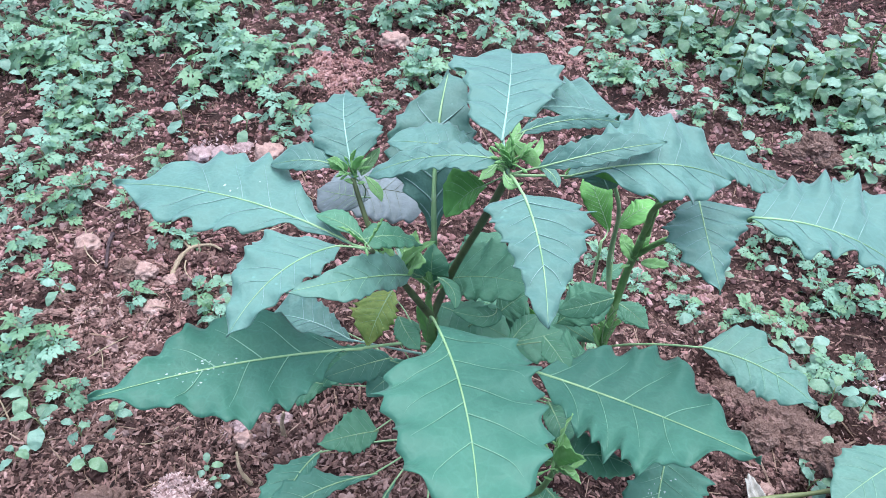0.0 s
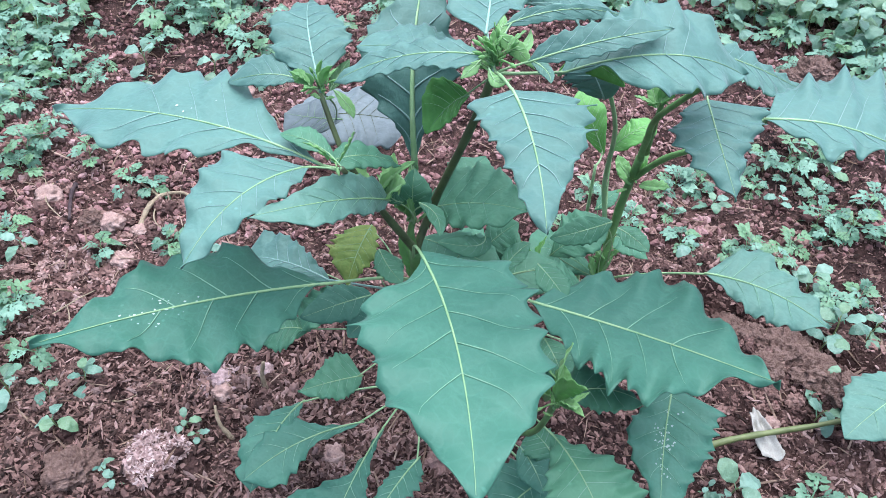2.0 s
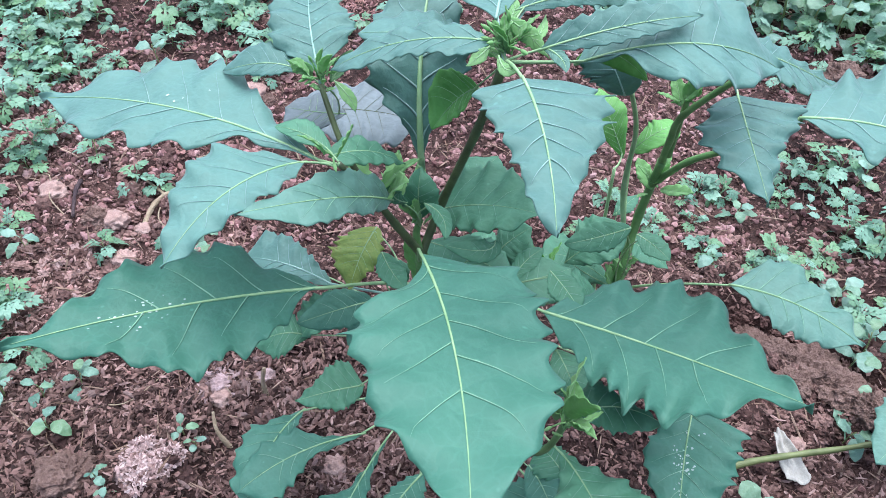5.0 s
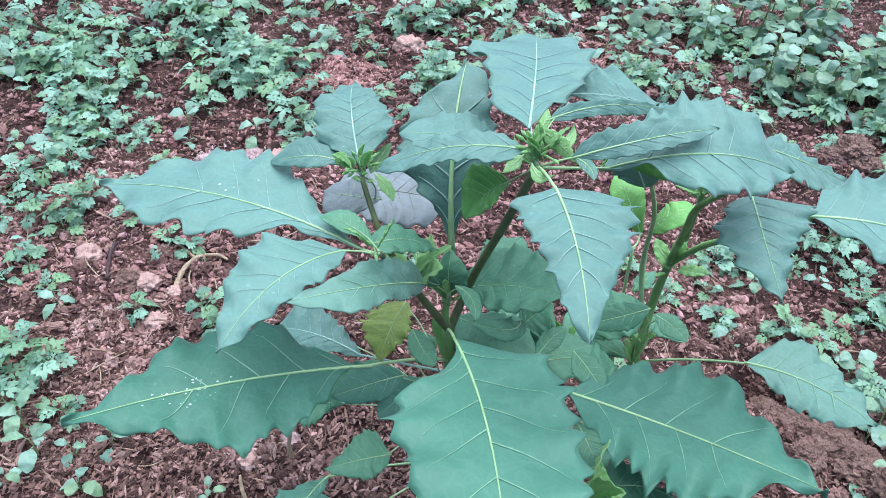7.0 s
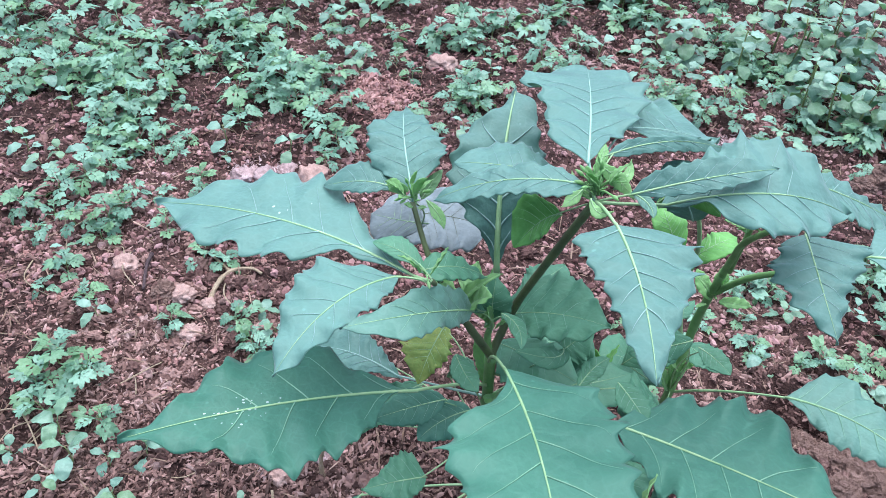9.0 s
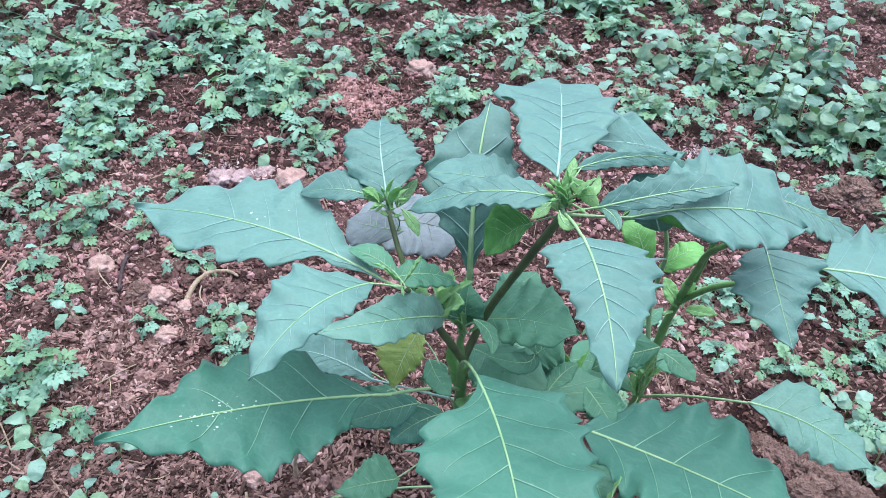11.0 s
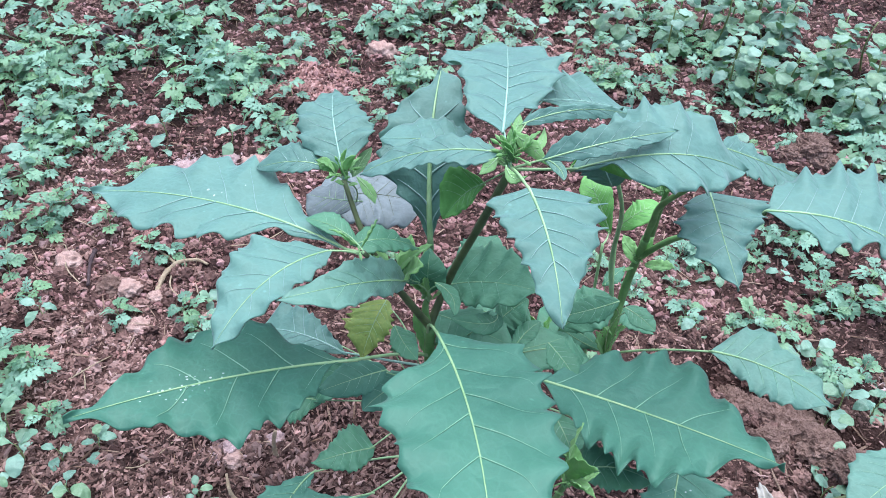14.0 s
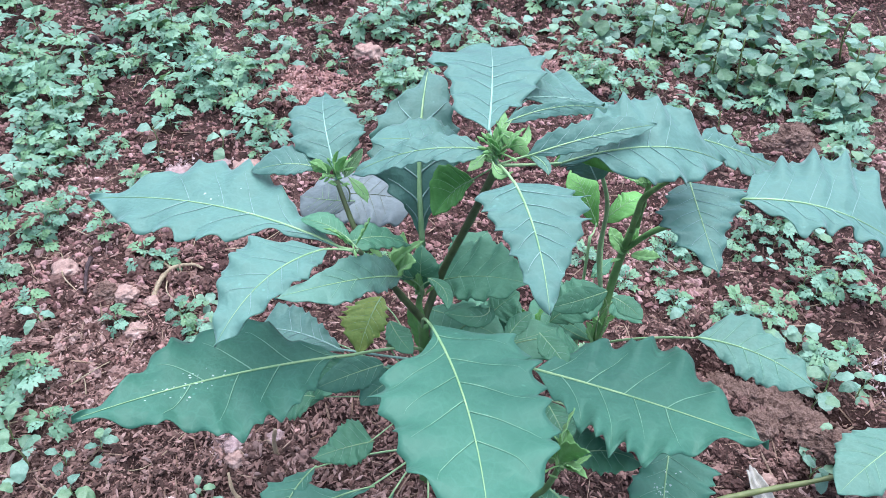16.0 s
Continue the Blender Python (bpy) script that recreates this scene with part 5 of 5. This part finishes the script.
for i, (x, y, r) in enumerate([(-0.229, 0.772, 0.014), (-0.207, 0.775, 0.013), (-0.185, 0.802, 0.012), (-0.094, 0.394, 0.008), (0.372, 0.925, 0.011), (-0.06, 0.402, 0.007)]):
    stone(x, y, r, STONE_GREY, GREY, 50 + i)
CRUMB = earth_material("brown_clod", [(0.32, (0.095, 0.056, 0.045)), (0.5, (0.250, 0.162, 0.136)), (0.68, (0.42, 0.305, 0.270))], scale=2.6, relief=0.012)
for i, (x, y, r) in enumerate([(0.347, 0.458, 0.016), (0.357, 0.440, 0.017), (0.380, 0.427, 0.028), (0.391, 0.401, 0.019), (0.354, 0.409, 0.015), (0.348, 0.479, 0.011), (0.400, 0.382, 0.014),
                               (0.545, 0.856, 0.024), (0.515, 0.848, 0.016), (0.56, 0.83, 0.016), (-0.188, 0.314, 0.020), (0.405, 0.375, 0.016), (-0.255, 0.575, 0.012),
                               (-0.135, 0.775, 0.014)]):
    stone(x, y, r, CRUMB, "brown crumbly clod of dry soil", 70 + i, 0.75, "soil_clod")


def strand(name, points, r, mat, label, category, wiggle=0.0, seed=1):
    rnd = random.Random(seed)
    pts = [Vector((x + rnd.uniform(-wiggle, wiggle), y + rnd.uniform(-wiggle, wiggle), ground_z(x, y) + h)) for x, y, h in points]
    fine = []
    for i in range(len(pts) - 1):
        p0, p1, p2, p3 = pts[max(i - 1, 0)], pts[i], pts[i + 1], pts[min(i + 2, len(pts) - 1)]
        for k in range(6):
            s = k / 6
            fine.append(0.5 * (2 * p1 + (p2 - p0) * s + (2 * p0 - 5 * p1 + 4 * p2 - p3) * s * s + (3 * p1 - p0 - 3 * p2 + p3) * s ** 3))
    fine.append(pts[-1])
    bm = bmesh.new()
    tube(bm, fine, [r * rnd.uniform(0.8, 1.15) * (1 - 0.5 * k / len(fine)) for k in range(len(fine))], 7)
    return tagged(part(name, bm, mat), label, category)


strand("twig", [(-0.284, 0.622, 0.006), (-0.280, 0.600, 0.008), (-0.273, 0.570, 0.004)], 0.0026, TWIG, "short dark twig lying on the soil", "twig", 0.001)
strand("twig", [(-0.305, 0.625, 0.003), (-0.303, 0.604, 0.005), (-0.300, 0.58, 0.002)], 0.0011, TWIG, "thin dark twig lying on the soil", "twig", 0.001, 2)
strand("bark_strip", [(-0.434, 1.083, 0.004), (-0.431, 1.099, 0.014), (-0.417, 1.093, 0.004)], 0.0065, TWIG, "blackish curled strip of bark on the soil", "bark", 0, 7)
strand("bark_strip", [(-0.404, 1.088, 0.004), (-0.401, 1.101, 0.014), (-0.391, 1.101, 0.004)], 0.0065, TWIG, "blackish curled strip of bark on the soil", "bark", 0, 8)
strand("root", [(-0.208, 0.572, 0.003), (-0.205, 0.592, 0.008), (-0.196, 0.608, 0.011), (-0.178, 0.615, 0.009), (-0.166, 0.612, 0.002)], 0.0030, ROOT,
       "pale bent root sticking out of the soil", "root")
strand("root", [(-0.196, 0.607, 0.010), (-0.214, 0.622, 0.013), (-0.232, 0.640, 0.006)], 0.0018, ROOT, "thin pale root arching over the soil", "root", 0, 3)
strand("dry_stub", [(-0.056, 0.386, -0.004), (-0.057, 0.388, 0.014), (-0.055, 0.391, 0.028)], 0.0026, ROOT, "short broken dry stalk standing in the soil", "stalk", 0, 4)
strand("dry_stub", [(-0.075, 0.345, -0.002), (-0.085, 0.350, 0.010), (-0.09, 0.362, 0.018)], 0.0022, ROOT, "short broken dry stalk leaning on the soil", "stalk", 0, 5)
strand("creeping_stem", [(0.285, 0.333, 0.010), (0.31, 0.338, 0.016), (0.36, 0.344, 0.020), (0.41, 0.345, 0.022), (0.50, 0.35, 0.02)], 0.0029, STEM_OLIVE,
       "fleshy green stem creeping above the soil", "stem", 0, 6)
rnd = random.Random(5)
for i in range(26):
    x, y, a = rnd.uniform(-0.45, -0.05), rnd.uniform(0.33, 0.70), rnd.uniform(0, 6.3)
    ln = rnd.uniform(0.015, 0.04)
    strand("dry_strand", [(x, y, 0.002), (x + ln * math.cos(a), y + ln * math.sin(a), rnd.uniform(0.004, 0.010)),
                          (x + 2 * ln * math.cos(a + 0.4), y + 2 * ln * math.sin(a + 0.4), 0.001)], rnd.uniform(0.0005, 0.0009), ROOT,
           "thin dry plant strand lying on the soil", "strand", 0, i)["group"] = "dry strands on the soil"

# crumpled whitish scrap
bm = bmesh.new()
bmesh.ops.create_grid(bm, x_segments=14, y_segments=18, size=1.0)
for v in bm.verts:
    x, y = v.co.x * 0.0110, v.co.y * 0.021
    edge = 1 + 0.22 * noise.noise((v.co.x * 0.9, v.co.y * 0.9, 3)) + 0.05 * noise.noise((v.co.x * 5, v.co.y * 5, 8))
    v.co = Vector((x * edge * (0.62 - 0.22 * v.co.y), y * edge * (1 - 0.12 * v.co.x ** 2), 0.0045 * noise.noise((v.co.x * 1.6, v.co.y * 1.8, 9)) + 0.0016 * noise.noise((v.co.x * 6, v.co.y * 6, 1))))
ob = part("scrap", bm, SCRAP)
ob.matrix_basis = pose(0.333, 0.345, ground_z(0.333, 0.345) + 0.006, 6, -4, 8)
ob.modifiers.new("thickness", "SOLIDIFY").thickness = 0.0005
tagged(ob, "crumpled whitish scrap lying on the soil under a stem", "scrap")

# ---- loose cover of the soil ----


def cover(name, count, mat, seed, where, sizes, label, lumps=False, slim=1.0):
    """Chips or crumbs of many sizes lying on the soil, joined."""
    rs = np.random.RandomState(seed)
    shapes = []
    for k in range(4 if lumps else 1):
        if lumps:
            bm = bmesh.new()
            lump(bm, (0, 0, 0), 1.0, random.Random(seed + 9 * k), 0.75, 3 if count < 1000 else 1, 1.6)
            shapes.append(([tuple(v.co) for v in bm.verts], [tuple(v.index for v in f.verts) for f in bm.faces]))
            bm.free()
        else:
            shapes.append(([(-1, 0.05, 0), (-0.5, 0.31, 0.06), (0.6, 0.27, 0), (1, -0.06, 0.06), (0.5, -0.32, 0), (-0.6, -0.25, 0.06), (0.05, 0, 0.2)],
                           [(6, i, (i + 1) % 6) for i in range(6)] + [(5, 4, 3, 2, 1, 0)]))
    allv, allf = [], []
    for i in range(count):
        x, y = where(rs)
        shape, tris = shapes[i % len(shapes)]
        s = sizes[0] + (sizes[1] - sizes[0]) * rs.rand() ** 2.2
        turn = Euler((rs.normal(0, 0.55), rs.normal(0, 0.55), rs.uniform(0, 6.28))).to_matrix()
        st = (s, s * rs.uniform(0.5, 1.1) * slim, s * rs.uniform(0.6, 1.0) * min(1.0, slim * 2.5))
        b, z = len(allv), ground_z(x, y) + s * (0.15 if lumps else 0.12) + (0.0 if lumps else 0.0022 * rs.rand() ** 2)
        for p in shape:
            q = turn @ Vector((p[0] * st[0], p[1] * st[1], p[2] * st[2]))
            allv.append((q.x + x, q.y + y, q.z + z))
        allf += [tuple(b + k for k in f) for f in tris]
    me = bpy.data.meshes.new(name)
    me.from_pydata(allv, [], allf)
    me.materials.append(mat)
    return tagged(new(name, me), label, "mulch" if not lumps else "soil crumbs", kind="stuff")


def seen_ground(rs):
    y = 0.16 + 1.4 * rs.rand() ** 1.15
    return 0.08 + (rs.rand() - 0.5) * (0.58 + 0.92 * y), y


def chip_ground(rs):
    """The chips lie thinner round the second plant, where more bare dark soil shows."""
    while True:
        x, y = seen_ground(rs)
        if not (x > 0.16 and 0.36 < y < 0.80 and rs.rand() < 0.35) and rs.rand() > 0.75 * min(1.0, max(0.0, (y - 0.5) / 0.35)):
            return x, y


def far_ground(rs):
    y = 0.55 + 1.05 * rs.rand()
    return 0.08 + (rs.rand() - 0.5) * (0.58 + 0.92 * y), y


def close_ground(rs):
    return rs.uniform(-0.32, 0.44), rs.uniform(0.18, 0.56)


def near_ground(rs):
    return rs.uniform(-0.30, 0.10), rs.uniform(0.18, 0.46)


def disc(cx, cy, r):
    def where(rs):
        a, d = rs.uniform(0, math.tau), r * math.sqrt(rs.rand())
        d *= 1 + 0.16 * math.sin(3 * a + 1) + 0.08 * math.sin(7 * a)
        return cx + d * math.cos(a), cy + d * math.sin(a)
    return where


def heap(cx, cy, r):
    return lambda rs: (cx + rs.normal(0, r), cy + rs.normal(0, r * 0.85))


cover("wood_chips", 56000, CHIP, 3, chip_ground, (0.0012, 0.0062), "reddish brown wood chips scattered over the soil")
cover("wood_chips", 11000, CHIP, 4, near_ground, (0.0015, 0.0066), "dense reddish wood chips covering the soil", False, 1.0)
cover("soil_crumbs", 16000, CLOD, 17, close_ground, (0.0007, 0.0034), "dense crumbs of loose soil between the chips", True)
cover("soil_crumbs", 46000, CLOD, 5, seen_ground, (0.0007, 0.0032), "loose brown crumbs of dry soil", True)
cover("soil_crumbs", 32000, PINK_CRUMB, 15, far_ground, (0.0012, 0.0052), "reddish crumbs of dry soil", True)
cover("soil_crumbs", 900, CLOD, 16, seen_ground, (0.003, 0.0095), "scattered lumps of dry soil", True)
cover("soil_crumbs", 420, CLOD, 6, lambda rs: (rs.uniform(-0.34, -0.10), rs.uniform(0.45, 0.66)), (0.002, 0.008), "coarse brown lumps of dry soil", True)
cover("soil_crumbs", 420, CLOD, 7, lambda rs: (0.37 + rs.normal(0, 0.04), 0.43 + rs.normal(0, 0.05)), (0.0012, 0.0065), "coarse clods along a gully", True)
cover("soil_crumbs", 3000, SAWDUST, 12, lambda rs: (rs.uniform(-0.46, -0.10), rs.uniform(0.42, 0.90)), (0.0009, 0.0042), "pale pinkish crumbs of dry soil", True)
cover("soil_crumbs", 2500, SAWDUST, 13, seen_ground, (0.0008, 0.0036), "scattered pale crumbs of dry soil", True)
cover("dry_fibres", 6000, STRAW, 11, seen_ground, (0.005, 0.016), "thin dry plant fibres scattered over the soil", False, 0.22)
cover("sawdust", 4600, SAWDUST_PALE, 8, disc(-0.128, 0.322, 0.021), (0.0012, 0.0050), "pale pinkish heap of sawdust")
cover("sawdust", 2600, SAWDUST, 9, heap(-0.107, 0.985, 0.030), (0.002, 0.007), "reddish heap of sawdust")
cover("sawdust", 2600, SAWDUST, 10, heap(0.30, 1.10, 0.055), (0.002, 0.007), "pale reddish patch of sawdust")
for i, (x, y, r) in enumerate([(-0.235, 0.789, 0.010), (-0.195, 0.800, 0.010), (0.372, 0.925, 0.013), (-0.094, 0.394, 0.009), (0.50, 0.47, 0.014)]):
    cover("crumbled_stone", 260, STONE_GREY, 20 + i, heap(x, y, r), (0.002, 0.0055), "pale pinkish flakes of crumbled stone")


# ---- single pieces where the path comes nearest ----
rnd = random.Random(21)
chip_meshes, crumb_meshes = [], []
for k in range(6):
    bm = bmesh.new()
    w, q = rnd.uniform(0.16, 0.30), rnd.uniform(0.10, 0.2)
    low = [bm.verts.new(p) for p in ((-1, 0.02, 0), (-0.5, w, q * 0.4), (0.55, w * 0.8, 0), (1, -0.05, q * 0.5), (0.45, -w, 0), (-0.6, -w * 0.8, q * 0.4))]
    top = [bm.verts.new(v.co * 0.92 + Vector((0, 0, q))) for v in low]
    bm.faces.new(low[::-1])
    bm.faces.new(top)
    for i in range(6):
        bm.faces.new((low[i], low[(i + 1) % 6], top[(i + 1) % 6], top[i]))
    chip_meshes.append(bpy.data.meshes.new("wood_chip"))
    bm.to_mesh(chip_meshes[-1])
    chip_meshes[-1].materials.append(CHIP_ONE)
    bm.free()
    bm = bmesh.new()
    lump(bm, (0, 0, 0), 1.0, rnd, 0.8, 2)
    crumb_meshes.append(bpy.data.meshes.new("soil_crumb"))
    bm.to_mesh(crumb_meshes[-1])
    crumb_meshes[-1].materials.append(CRUMB_ONE)
    bm.free()
for i in range(290):
    x, y, k = rnd.uniform(-0.27, 0.02), rnd.uniform(0.26, 0.42), rnd.uniform(0.0024, 0.0066)
    ob = new("wood_chip", chip_meshes[i % 6])
    ob.parent = GROUND
    ob.matrix_basis = pose(x, y, ground_z(x, y) + k * 0.3, rnd.gauss(0, 22), rnd.gauss(0, 22), rnd.uniform(0, 360)) @ Matrix.Diagonal((k, k, k, 1))
for i in range(160):
    x, y, k = rnd.uniform(-0.30, 0.0), rnd.uniform(0.36, 0.62), rnd.uniform(0.0014, 0.0042)
    ob = new("soil_crumb", crumb_meshes[i % 6])
    ob.parent = GROUND
    ob.matrix_basis = pose(x, y, ground_z(x, y) + k * 0.4, 0, 0, rnd.uniform(0, 360)) @ Matrix.Diagonal((k, k, k, 1))
